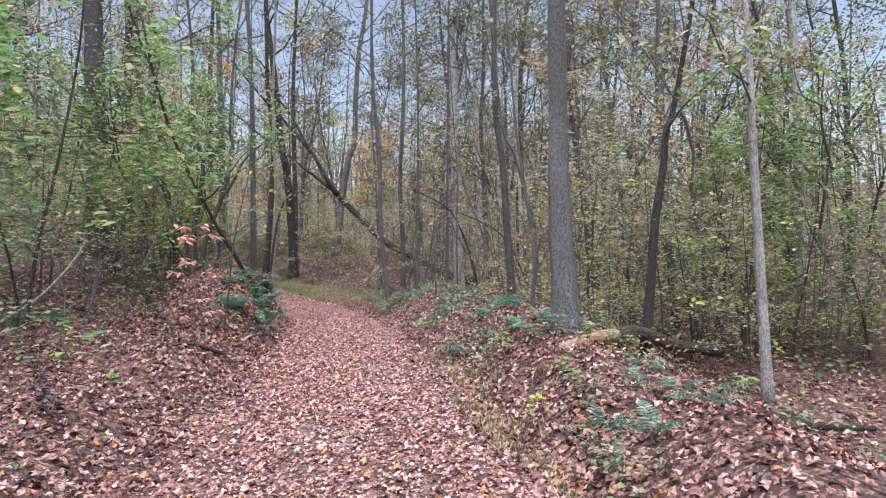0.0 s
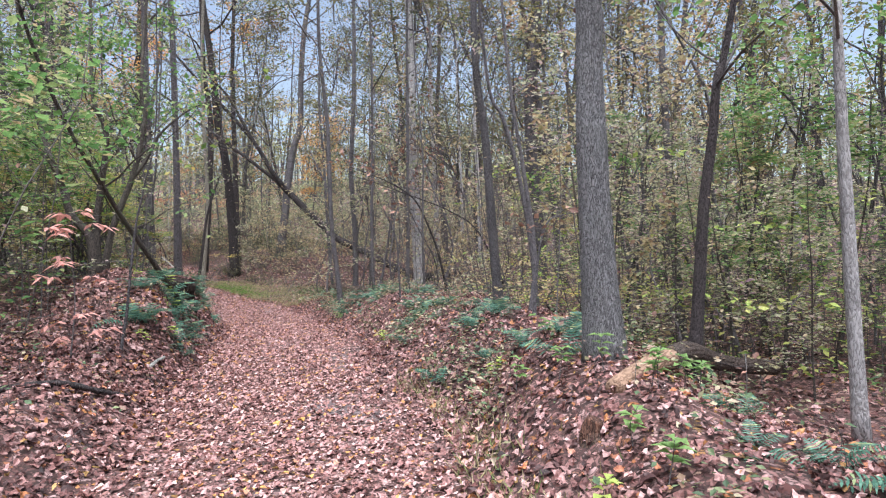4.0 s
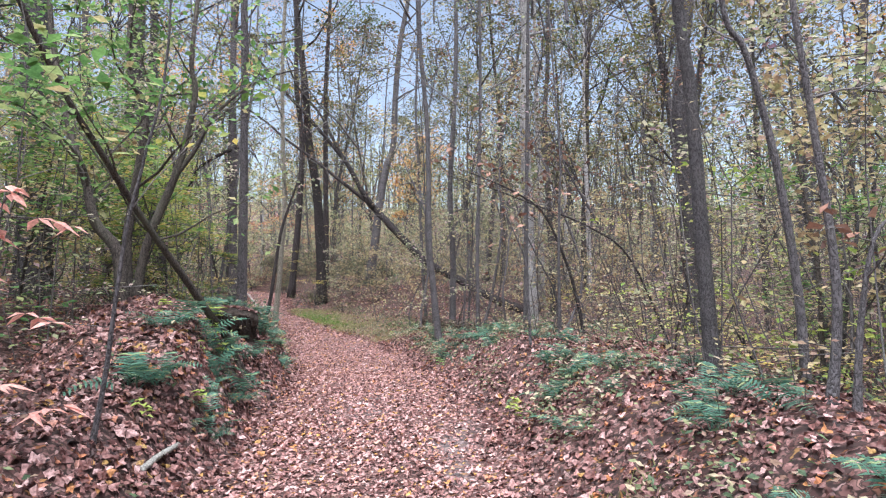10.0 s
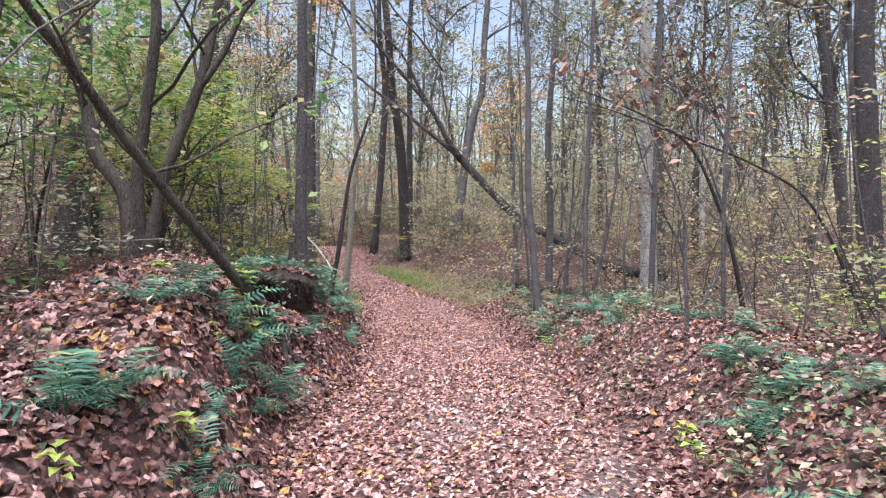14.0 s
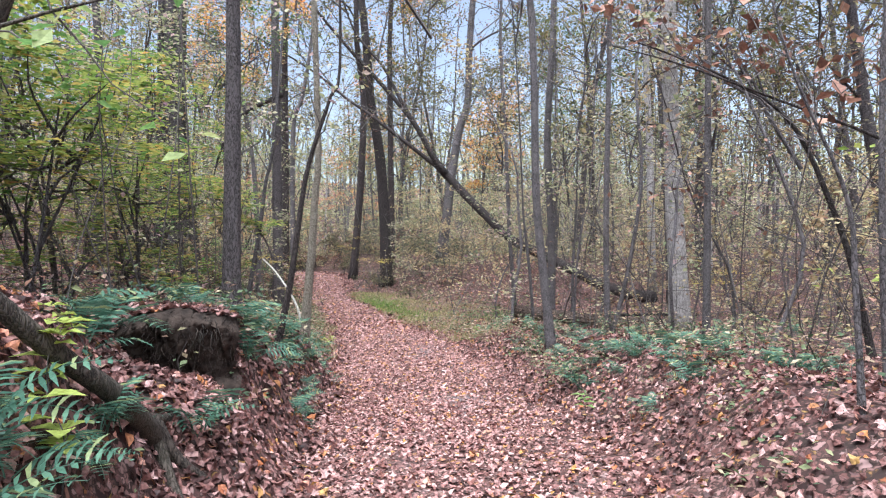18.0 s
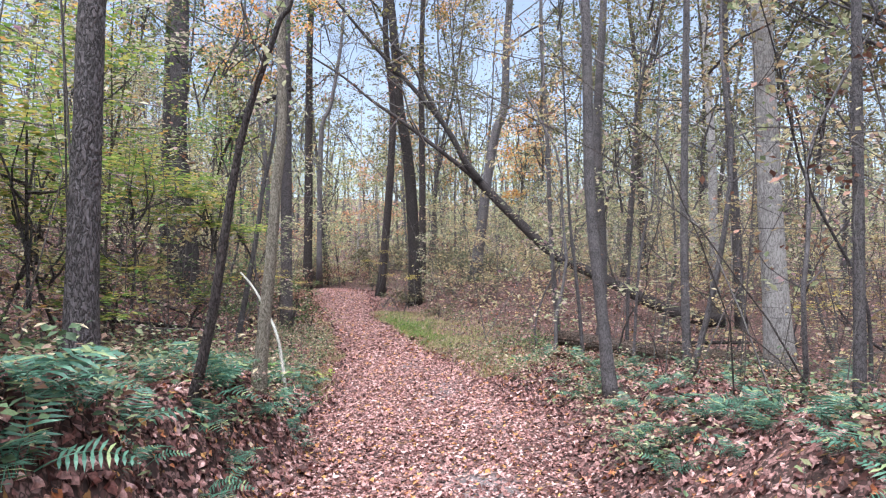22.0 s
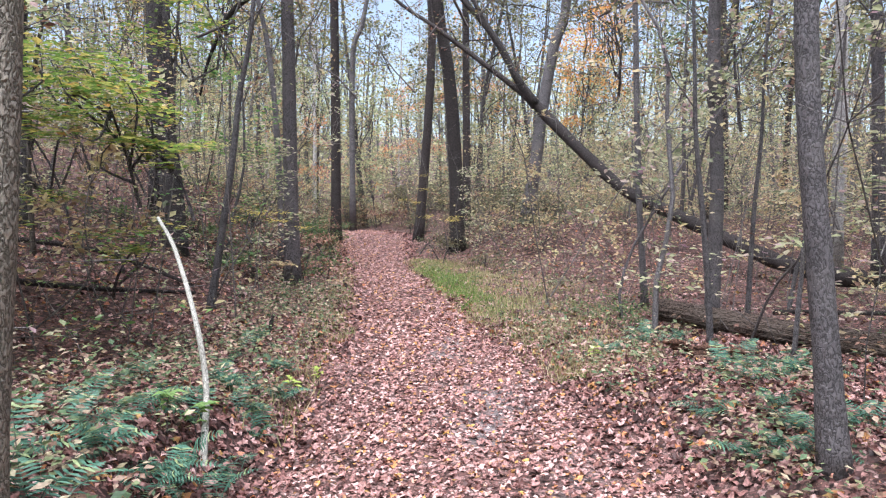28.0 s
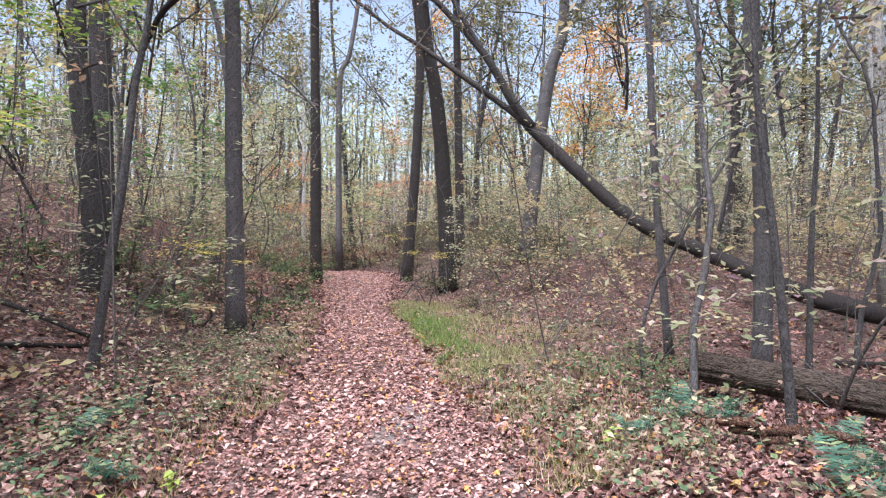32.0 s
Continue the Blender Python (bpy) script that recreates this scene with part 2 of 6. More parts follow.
M_FERN = leaf_material("fern_green", [(0, (0.04, 0.1, 0.07)), (0.5, (0.075, 0.165, 0.115)), (0.85, (0.13, 0.25, 0.17)), (1, (0.26, 0.3, 0.14))], 0.3, 0.45, 0.2)
M_GREEN = leaf_material("green_leaves", [(0, (0.0714, 0.155, 0.0516)), (0.5, (0.164, 0.299, 0.0928)), (0.85, (0.336, 0.381, 0.165)), (1, (0.51, 0.381, 0.207))], 0.5)
M_YGREEN = leaf_material("yellow_green_leaves", [(0, (0.17, 0.213, 0.111)), (0.35, (0.34, 0.35, 0.2)), (0.7, (0.521, 0.477, 0.334)), (0.9, (0.432, 0.296, 0.289)), (1, (0.24, 0.137, 0.179))], 0.5)
M_YELLOW = leaf_material("yellow_brown_leaves", [(0, (0.224, 0.126, 0.0986)), (0.3, (0.409, 0.288, 0.171)), (0.6, (0.514, 0.421, 0.229)), (0.85, (0.372, 0.344, 0.174)), (1, (0.496, 0.378, 0.26))], 0.45)
M_ORANGE = leaf_material("orange_leaves", [(0, (0.435, 0.163, 0.06)), (0.5, (0.621, 0.296, 0.096)), (1, (0.642, 0.437, 0.156))], 0.5)
M_FAR = leaf_material("far_leaves", [(0, (0.124, 0.147, 0.0869)), (0.45, (0.284, 0.3, 0.164)), (0.8, (0.457, 0.441, 0.246)), (1, (0.371, 0.288, 0.184))], 0.5, dirt=0.1)
M_LAYER = leaf_material("maple_leaves", [(0, (0.0884, 0.161, 0.038)), (0.45, (0.184, 0.261, 0.0633)), (0.8, (0.371, 0.354, 0.101)), (0.95, (0.484, 0.354, 0.101)), (1, (0.441, 0.202, 0.0843))], 0.5)
M_GOLD = leaf_material("gold_leaves", [(0, (0.42, 0.36, 0.09)), (0.6, (0.62, 0.5, 0.13)), (1, (0.62, 0.42, 0.18))], 0.5)
# leaf colours toned darker to stand for crowns silhouetted against the sky
M_SHADED_CANOPY = leaf_material("shade_toned_canopy_leaves", [(0, (0.045, 0.052, 0.03)), (0.4, (0.1, 0.105, 0.058)), (0.75, (0.18, 0.165, 0.09)), (1, (0.15, 0.095, 0.06))], 0.3, dirt=0.1)
M_SHADED_GOLD = leaf_material("shade_toned_golden_leaves", [(0, (0.085, 0.085, 0.0382)), (0.45, (0.17, 0.162, 0.0723)), (0.8, (0.264, 0.221, 0.0935)), (1, (0.221, 0.128, 0.068))], 0.35, dirt=0.1)
M_SHADED_GREEN = leaf_material("shade_toned_green_leaves", [(0, (0.04, 0.075, 0.03)), (0.5, (0.085, 0.14, 0.055)), (1, (0.17, 0.19, 0.08))], 0.35, dirt=0.1)
M_RED = leaf_material("red_leaves", [(0, (0.4, 0.13, 0.09)), (0.5, (0.56, 0.25, 0.14)), (1, (0.62, 0.4, 0.2))], 0.5)
M_BROWN = leaf_material("withered_leaves", [(0, (0.075, 0.0375, 0.0297)), (0.5, (0.225, 0.106, 0.0743)), (1, (0.4, 0.225, 0.162))], 0.2)
M_PINK = leaf_material("pink_leaves", [(0, (0.6, 0.17, 0.15)), (0.5, (0.72, 0.34, 0.29)), (1, (0.78, 0.52, 0.43))], 0.35)
M_GRASS = leaf_material("grass", [(0, (0.09, 0.15, 0.04)), (0.25, (0.2, 0.22, 0.08)), (0.55, (0.36, 0.29, 0.15)), (1, (0.46, 0.36, 0.24))], 0.3)
M_GRASS_GREEN = leaf_material("green_grass", [(0, (0.07, 0.16, 0.03)), (0.6, (0.13, 0.25, 0.05)), (1, (0.3, 0.33, 0.1))], 0.3)
M_HERB = leaf_material("herb_leaves", [(0, (0.05, 0.08, 0.045)), (0.3, (0.1, 0.15, 0.075)), (0.5, (0.22, 0.24, 0.12)), (0.65, (0.2, 0.11, 0.08)), (0.85, (0.36, 0.25, 0.19)), (1, (0.46, 0.4, 0.26))], 0.3)
M_OLIVE = leaf_material("olive_leaves", [(0, (0.069, 0.086, 0.0569)), (0.35, (0.149, 0.166, 0.0975)), (0.65, (0.287, 0.275, 0.179)), (0.85, (0.391, 0.321, 0.212)), (1, (0.218, 0.132, 0.13))], 0.45)
M_DARK_LEAF = leaf_material("dark_purple_leaves", [(0, (0.03, 0.022, 0.028)), (0.6, (0.075, 0.05, 0.06)), (1, (0.14, 0.1, 0.11))], 0.1)
M_LIME = leaf_material("lime_leaves", [(0, (0.2, 0.306, 0.066)), (0.6, (0.36, 0.425, 0.11)), (1, (0.496, 0.468, 0.154))], 0.4)

# ---- the lie of the land ----
EDGE_L = ((-4, -1.2), (4, -1.1), (7.5, -0.62), (9, -0.5), (11, -0.42), (13, -0.32), (15, -0.34), (16.5, -0.46), (18, -0.52), (20, -0.78), (22.5, -1.02), (24, -1.2),
          (27, -1.8), (30, -2.45), (36, -4.0), (41, -5.6), (46, -9), (50, -14))
EDGE_R = ((-4, 1.25), (4, 1.35), (6, 1.5), (9, 1.65), (13, 1.75), (16, 1.8), (19, 1.78), (21, 1.5), (23, 0.98), (25, 0.4), (27, -0.05), (29.5, -0.6),
          (34.5, -1.85), (38, -2.4), (42, -2.95), (46, -4.6), (50, -8))
TREAD = ((0, 0), (4, 0.04), (7, 0.13), (10, 0.15), (13, 0.16), (15, 0.1), (17, -0.08), (20, -0.1), (23, 0), (27, 0), (33, 0.15), (38, 0.52), (42, 0.9), (46, 1.0), (50, 1.05), (80, 1.6))


def table(rows, v):
    return np.interp(v, [a for a, _ in rows], [b for _, b in rows])


def edge_l(y):
    """The trail's edges, uneven where leaves and soil spill over."""
    return table(EDGE_L, y) + 0.07 * np.sin(np.asarray(y) * 1.9) + 0.05 * np.sin(np.asarray(y) * 4.7 + 1)


def edge_r(y):
    return table(EDGE_R, y) + 0.08 * np.sin(np.asarray(y) * 1.6 + 2) + 0.05 * np.sin(np.asarray(y) * 5.1)


def smooth(a, b, v):
    u = np.clip((v - a) / (b - a), 0, 1)
    return u * u * (3 - 2 * u)


def waves(x, y):
    return (np.sin(x * 2.1 + 1.3 * np.sin(y * 0.9)) * np.sin(y * 1.7 + np.sin(x * 1.1)) + 0.5 * np.sin(x * 4.7 + y * 2.2) * np.sin(y * 5.3 - x * 1.9))


def ground_z(x, y):
    x, y = np.asarray(x, float), np.asarray(y, float)
    dl, dr = np.maximum(edge_l(y) - x, 0), np.maximum(x - edge_r(y), 0)
    z = table(TREAD, y)
    z = z + table(((0, 0.4), (4, 0.45), (8, 0.6), (18, 0.58), (20.3, 0.4), (22.4, 0.17), (24, 0.08), (30, 0.1), (36, 0.05)), y) * smooth(0, 1.2, dr)
    z = z + 0.95 * smooth(30, 36, y) * smooth(1.5, 4.2, dr)
    z = z - table(((0, 0.7), (11, 0.9), (14, 0.5), (17, 0)), y) * smooth(0, 1, (dr - table(((6, 1.1), (9.5, 1.9)), y)) / 2.4)
    z = z + table(((0, 0.1), (5, 0.2), (8, 0.4), (9.6, 0.46), (12, 0.62), (15, 0.75), (17.3, 0.72), (19.3, 0.4), (22, 0.15), (34, 0.1)), y) * smooth(0, 1, dl / table(((6, 1.2), (8, 0.9), (11, 0.75), (14, 0.6), (17.5, 0.6), (20, 0.75)), y))
    z = z + table(((0, 0.03), (8, 0.05), (12, 0.1), (17, 0.11), (21, 0.05), (40, 0.05)), y) * np.minimum(dl, 8) + table(((0, 0), (16, 0), (20, 0.12), (24, 0.2), (28, 0.38), (36, 0.38), (44, 0.2)), y) * np.clip(dl - 2.0, 0, 9) + 0.8 * smooth(31, 37, y) * smooth(0.5, 3, dl)
    z = z + 0.32 * np.exp(-(np.maximum(np.abs(x + 1.5) - 0.5, 0) / 0.32) ** 2 - (np.maximum(np.abs(y - 12.2) - 0.9, 0) / 0.8) ** 2)
    z = z - 0.34 * smooth(1.3, 2.1, dl) * (1 - smooth(3, 6, dl)) * np.exp(-((y - 11.7) / 2.2) ** 4)
    z = z - 0.32 * np.exp(-((x + 0.82) / 0.24) ** 2 - ((y - 12.4) / 0.6) ** 2)
    z = z - 0.3 * np.exp(-((x + 1.0) / 0.38) ** 4) * smooth(12.75, 13.05, y) * (1 - smooth(14.02, 14.14, y))
    z = z + 0.14 * smooth(14.08, 14.2, y) * (1 - smooth(14.5, 15.3, y)) * smooth(0.3, 0.6, dl) * (1 - smooth(1.1, 1.7, dl))
    off = smooth(0, 1.0, np.maximum(dl, dr))
    z = z + waves(x, y) * (0.012 + 0.05 * off)
    far = np.maximum(y - 50, 0)
    return z + 0.045 * far * smooth(50, 70, y) + 0.1 * np.maximum(y - 95, 0) + 0.03 * np.maximum(np.abs(x) - 16, 0)


def gravel(x, y):
    """How far wet grey grit shows between the leaves along the middle of the trail."""
    x, y = np.asarray(x, float), np.asarray(y, float)
    middle = (table(EDGE_L, y) + table(EDGE_R, y)) / 2 + 0.3
    return 0.5 * smooth(0.25, 0.95, waves(x * 1.5 + 1, y * 0.8)) * np.exp(-((x - middle) / 0.5) ** 2) * (y < 26)


def gz(x, y):
    return float(ground_z(x, y))


def mesh_of(name, verts, faces, material, smooth_shade=True):
    """A mesh from an array of points and arrays of triangles or quads."""
    me = bpy.data.meshes.new(name)
    verts = np.asarray(verts, np.float32).reshape(-1, 3)
    faces = [np.asarray(f, np.int32) for f in (faces if isinstance(faces, list) else [faces]) if len(f)]
    sizes = np.concatenate([np.full(len(f), f.shape[1]) for f in faces])
    loops = np.concatenate([f.ravel() for f in faces])
    me.vertices.add(len(verts))
    me.vertices.foreach_set("co", verts.ravel())
    me.loops.add(len(loops))
    me.loops.foreach_set("vertex_index", loops.astype(np.int32))
    me.polygons.add(len(sizes))
    me.polygons.foreach_set("loop_start", (np.cumsum(sizes) - sizes).astype(np.int32))
    me.polygons.foreach_set("use_smooth", np.full(len(sizes), smooth_shade))
    me.update(calc_edges=True)
    me.materials.append(material)
    return me


def thing(name, x, y, z, label, category, group="", kind=""):
    ob = new(name)
    ob.location = (x, y, z)
    ob.empty_display_size = 0.1
    return tagged(ob, label, category, group, kind)


def part_of(name, me, parent, label=""):
    ob = new(name, me)
    ob.parent = parent
    return tagged(ob, label)


def axis_steps(lo, hi, fine_lo, fine_hi, step, growth):
    mid = list(np.arange(fine_lo, fine_hi + step / 2, step))
    up, s = [], step
    while (up[-1] if up else fine_hi) < hi:
        s *= growth
        up.append((up[-1] if up else mid[-1]) + s)
    down, s = [], step
    while (down[-1] if down else fine_lo) > lo:
        s *= growth
        down.append((down[-1] if down else mid[0]) - s)
    return np.array(down[::-1] + mid + up)


def build_ground():
    xs, ys = axis_steps(-260, 260, -4, 6, 0.13, 1.13), axis_steps(-220, 320, 1, 32, 0.15, 1.11)
    gx, gy = np.meshgrid(xs, ys)
    v = np.stack([gx, gy, ground_z(gx, gy)], -1).reshape(-1, 3)
    n, m = len(xs), len(ys)
    i = (np.arange(m - 1)[:, None] * n + np.arange(n - 1)[None, :]).ravel()
    me = mesh_of("ground", v, np.stack([i, i + 1, i + n + 1, i + n], 1), M_GROUND)
    off = np.maximum(np.maximum(edge_l(gy) - gx, gx - edge_r(gy)), 0)
    trod = (1 - smooth(0, 0.3, off)) * (gy < 50)
    me.attributes.new("tread", "FLOAT", "POINT").data.foreach_set("value", trod.ravel().astype(np.float32))
    me.attributes.new("grit", "FLOAT", "POINT").data.foreach_set("value", gravel(gx, gy).ravel().astype(np.float32))
    ob = new("ground", me)
    tagged(ob, "woodland floor of soil and fallen brown leaves", "ground", kind="structure")


build_ground()

# ---- tubes, limbs and leaves ----
def bend(points, n):
    """A smooth line of n points through the given ones."""
    p = np.asarray(points, float)
    if len(p) == 2:
        return p[0] + (p[1] - p[0]) * np.linspace(0, 1, n)[:, None]
    q = np.vstack([2 * p[0] - p[1], p, 2 * p[-1] - p[-2]])
    u = np.linspace(0, len(p) - 1 - 1e-6, n)
    k = u.astype(int)
    f = (u - k)[:, None]
    a, b, c, d = q[k], q[k + 1], q[k + 2], q[k + 3]
    return 0.5 * (2 * b + (c - a) * f + (2 * a - 5 * b + 4 * c - d) * f ** 2 + (3 * b - a - 3 * c + d) * f ** 3)


def tube(line, radii, sides=8, rough=0.0, rng=None, cap=True):
    """A round stem along a line."""
    line, radii = np.asarray(line, float), np.asarray(radii, float)
    t = np.gradient(line, axis=0)
    t /= np.linalg.norm(t, axis=1)[:, None] + 1e-9
    ref = np.array([0.31, 0.95, 0.05]) if abs(t[0][2]) > 0.5 else np.array([0.05, 0.1, 0.99])
    a = np.cross(t, ref)
    a /= np.linalg.norm(a, axis=1)[:, None] + 1e-9
    b = np.cross(t, a)
    th = np.linspace(0, 2 * np.pi, sides, endpoint=False)
    r = np.repeat(radii[:, None], sides, 1)
    if rough and rng is not None:
        lobes = rng.normal(0, 1, sides)
        r = r * (1 + rough * (0.5 * lobes[None, :] + rng.normal(0, 0.6, r.shape)))
    v = line[:, None, :] + r[:, :, None] * (np.cos(th)[None, :, None] * a[:, None, :] + np.sin(th)[None, :, None] * b[:, None, :])
    n = len(line)
    i, j = np.meshgrid(np.arange(n - 1), np.arange(sides), indexing="ij")
    k = (j + 1) % sides
    f = np.stack([i * sides + j, (i + 1) * sides + j, (i + 1) * sides + k, i * sides + k], -1).reshape(-1, 4)
    v = v.reshape(-1, 3)
    tri = np.zeros((0, 3), int)
    if cap:
        v = np.vstack([v, line[0], line[-1]])
        js = np.arange(sides)
        ks = (js + 1) % sides
        tri = np.vstack([np.stack([np.full(sides, len(v) - 2), js, ks], 1), np.stack([np.full(sides, len(v) - 1), (n - 1) * sides + ks, (n - 1) * sides + js], 1)])
    return v, f, tri


def joined(tubes):
    """Several tubes as one set of points and faces."""
    vs, qs, ts, at = [], [], [], 0
    for v, f, t in tubes:
        vs.append(v)
        qs.append(f + at)
        ts.append(t + at)
        at += len(v)
    return np.vstack(vs), [np.vstack(qs), np.vstack(ts)]


OVAL = (np.array([(0, -0.5, 0), (0.26, -0.05, 0.06), (0, 0.5, -0.05), (-0.26, -0.05, 0.06), (0, 0, 0)]), np.array([(0, 1, 4), (1, 2, 4), (2, 3, 4), (3, 0, 4)]))
DIAMOND = (np.array([(0, -0.5, 0), (0.3, 0, 0.08), (0, 0.5, 0), (-0.3, 0, 0.08)]), np.array([(0, 1, 2), (0, 2, 3)]))


def lobed(lobes, deep, curl):
    """A fallen lobed leaf: a fan of points round its middle, its tips curled up."""
    k = lobes * 2
    th = np.linspace(0, 2 * np.pi, k, endpoint=False)
    r = np.where(np.arange(k) % 2 == 0, 0.55, 0.55 * deep)
    r[0] *= 1.15
    rim = np.stack([r * np.cos(th), r * np.sin(th) * 0.85, curl * np.sin(th * 2 + 0.6) * r], 1)
    v = np.vstack([(0, 0, 0), rim])
    i = np.arange(k)
    return v, np.stack([np.zeros(k, int), 1 + i, 1 + (i + 1) % k], 1)


def ragged(radii, curl):
    """A fallen leaf with an uneven outline, folded along its middle."""
    k = len(radii)
    th = np.linspace(0, 2 * np.pi, k, endpoint=False)
    r = np.array(radii)
    rim = np.stack([r * np.sin(th), r * np.cos(th), curl * np.abs(r * np.sin(th)) - 0.12 * curl * np.cos(th * 2)], 1)
    i = np.arange(k)
    return np.vstack([(0, 0, 0), rim]), np.stack([np.zeros(k, int), 1 + (i + 1) % k, 1 + i], 1)


def spin(rng, n, flat=0.0):
    """n random turns; flat 1: leaves lie flat, 0: any way."""
    q = rng.normal(size=(n, 3))
    up = np.stack([q[:, 0] * (1 - flat), q[:, 1] * (1 - flat), np.abs(q[:, 2]) * (1 - flat) + flat * 2.0], 1)
    up /= np.linalg.norm(up, axis=1)[:, None]
    a = rng.normal(size=(n, 3))
    a -= (a * up).sum(1)[:, None] * up
    a /= np.linalg.norm(a, axis=1)[:, None]
    return np.stack([a, np.cross(up, a), up], -1)


def leaves(points, sizes, rng, shape=DIAMOND, flat=0.3, stand=None):
    points = np.asarray(points, float)
    v, f = shape
    turn = spin(rng, len(points), flat) if stand is None else stand
    w = np.einsum("nij,kj->nki", turn, v) * np.asarray(sizes)[:, None, None] + points[:, None, :]
    faces = (f[None] + (np.arange(len(points)) * len(v))[:, None, None]).reshape(-1, 3)
    return w.reshape(-1, 3), faces


def limb_line(rng, start, way, length, n=7, lift=0.25, wild=0.18):
    p, d, out = np.array(start, float), np.array(way, float), [np.array(start, float)]
    d /= np.linalg.norm(d)
    for _ in range(n - 1):
        d = d + rng.normal(0, wild, 3) + np.array((0, 0, lift / n))
        d /= np.linalg.norm(d)
        p = p + d * length / (n - 1)
        out.append(p.copy())
    return np.array(out)


def crown(rng, line, radii, first, limbs, reach, leaf_n, leaf_size, lift=0.3, twigs=4, rise=(0.2, 0.9), limb_r=0.4, spread=0.12, shape=DIAMOND, flat=0.3, whole=False):
    """Limbs and twigs on a stem from the fraction first upwards, and leaves along them: tubes, tubes, leaf mesh data."""
    n, big, small, tips = len(line), [], [], []
    for k in range(limbs):
        s = first + (1 - first) * (k + rng.random()) / limbs
        i = min(int(s * (n - 1)), n - 2)
        az = rng.random() * 6.283
        el = rise[0] + (rise[1] - rise[0]) * rng.random()
        length = reach * (1.15 - 0.75 * (s - first) / (1.001 - first)) * (0.7 + 0.5 * rng.random())
        sides = 5 if whole is False else 3
        ln = limb_line(rng, line[i], (math.cos(az) * math.cos(el), math.sin(az) * math.cos(el), math.sin(el)), length, 7, lift)
        r0 = max(radii[i] * limb_r, 0.004)
        big.append(tube(ln, np.linspace(r0, max(r0 * 0.2, 0.002), 7), sides, cap=False))
        tips.append(ln[2:])
        for _ in range(twigs):
            a = rng.integers(2, 7)
            way = ln[a] - ln[a - 1] + rng.normal(0, 0.45, 3) * length / 6
            tw = limb_line(rng, ln[a], way, length * (0.25 + 0.35 * rng.random()), 4 if whole else 5, lift * 0.6, 0.25)
            small.append(tube(tw, np.linspace(max(r0 * 0.35, 0.002), max(r0 * 0.08, 0.001), len(tw)), 3, cap=False))
            tips.append(tw[1:])
    tips = np.vstack(tips)
    at = tips[rng.integers(0, len(tips), leaf_n)] + rng.normal(0, spread * reach * 0.5, (leaf_n, 3)) * (1, 1, 0.6)
    return big, small, leaves(at, leaf_size * (0.6 + 0.7 * rng.random(leaf_n)), rng, shape, flat)


TRUNKS = {}


def dress(tree, big, small, leaf, wood, foliage, whole=False):
    """Gives a tree its limbs, each a part, its twigs and its crown of leaves."""
    if whole:
        ob = part_of("branchwork", mesh_of("branchwork", *joined(big + small), wood), tree)
        tagged(ob, kind="stuff")
    else:
        for t in big:
            part_of("limb", mesh_of("limb", *joined([t]), wood), TRUNKS.get(tree.name, tree))
        if small:
            tagged(part_of("twigwork", mesh_of("twigwork", *joined(small), M_TWIG), tree), kind="stuff")
    if leaf is not None and len(leaf[0]):
        tagged(part_of("crown", mesh_of("crown", *leaf, foliage, False), tree), kind="stuff")


BARKS = {"oak": M_OAK, "pale": M_PALE, "grey": M_GREY, "dkgrey": M_DKGREY, "dark": M_DARK, "tan": M_TAN}
TONES = {"oak": "mature oak with grey furrowed bark", "pale": "slender tree with pale smooth grey bark", "grey": "slim grey-barked woodland tree",
         "dkgrey": "tall tree with dark grey bark", "dark": "tall tree with dark brown bark", "tan": "young tree with tan ridged bark"}
seed_at = [100]


def standing_tree(kind, dia, height, y, *xz, foliage=None, leaf_n=700, leaf_size=0.1, first=0.45, limbs=9, label="", dy=0.0, category="tree", flare=1.0, reach=0.0, sides=12):
    """A tree whose trunk bends through the points (x, z) at the distance y and then goes on up to its height."""
    seed_at[0] += 1
    rng = np.random.default_rng(seed_at[0])
    x0 = xz[0][0]
    z0 = gz(x0, y)
    pts = [(0, 0, -0.12)] + [(x - x0, dy * (z - z0), z - z0) for x, z in xz[1:]]
    if height:
        a, b = np.array(pts[-2]), np.array(pts[-1])
        way = (b - a) / np.linalg.norm(b - a)
        way = way * 0.35 + np.array((0, 0, 0.65))
        way /= np.linalg.norm(way)
        while pts[-1][2] < height:
            pts.append(tuple(np.array(pts[-1]) + way * 2.5 + rng.normal(0, 0.12, 3)))
    n = max(14, int(4 * len(pts)))
    line = bend(pts, n)
    s = np.linspace(0, 1, n)
    radii = dia / 2 * (1 - (0.8 if height else 0.82) * s) * (1 + 0.35 * flare * np.exp(-np.maximum(line[:, 2], 0) / (dia * 1.2 + 0.02)))
    me = mesh_of("trunk", *joined([tube(line, radii, sides, 0.045, rng)]), BARKS[kind])
    tree = thing("tree", x0, y, z0, label or TONES[kind], category)
    TRUNKS[tree.name] = part_of("trunk", me, tree)
    if limbs:
        span = reach or max(height * 0.2, 0.8)
        big, small, leaf = crown(rng, line, radii, first, limbs, span, leaf_n, leaf_size)
        dress(tree, big, small, leaf if leaf_n else None, M_TWIG if dia < 0.2 else BARKS[kind], foliage or M_YGREEN)
    return tree


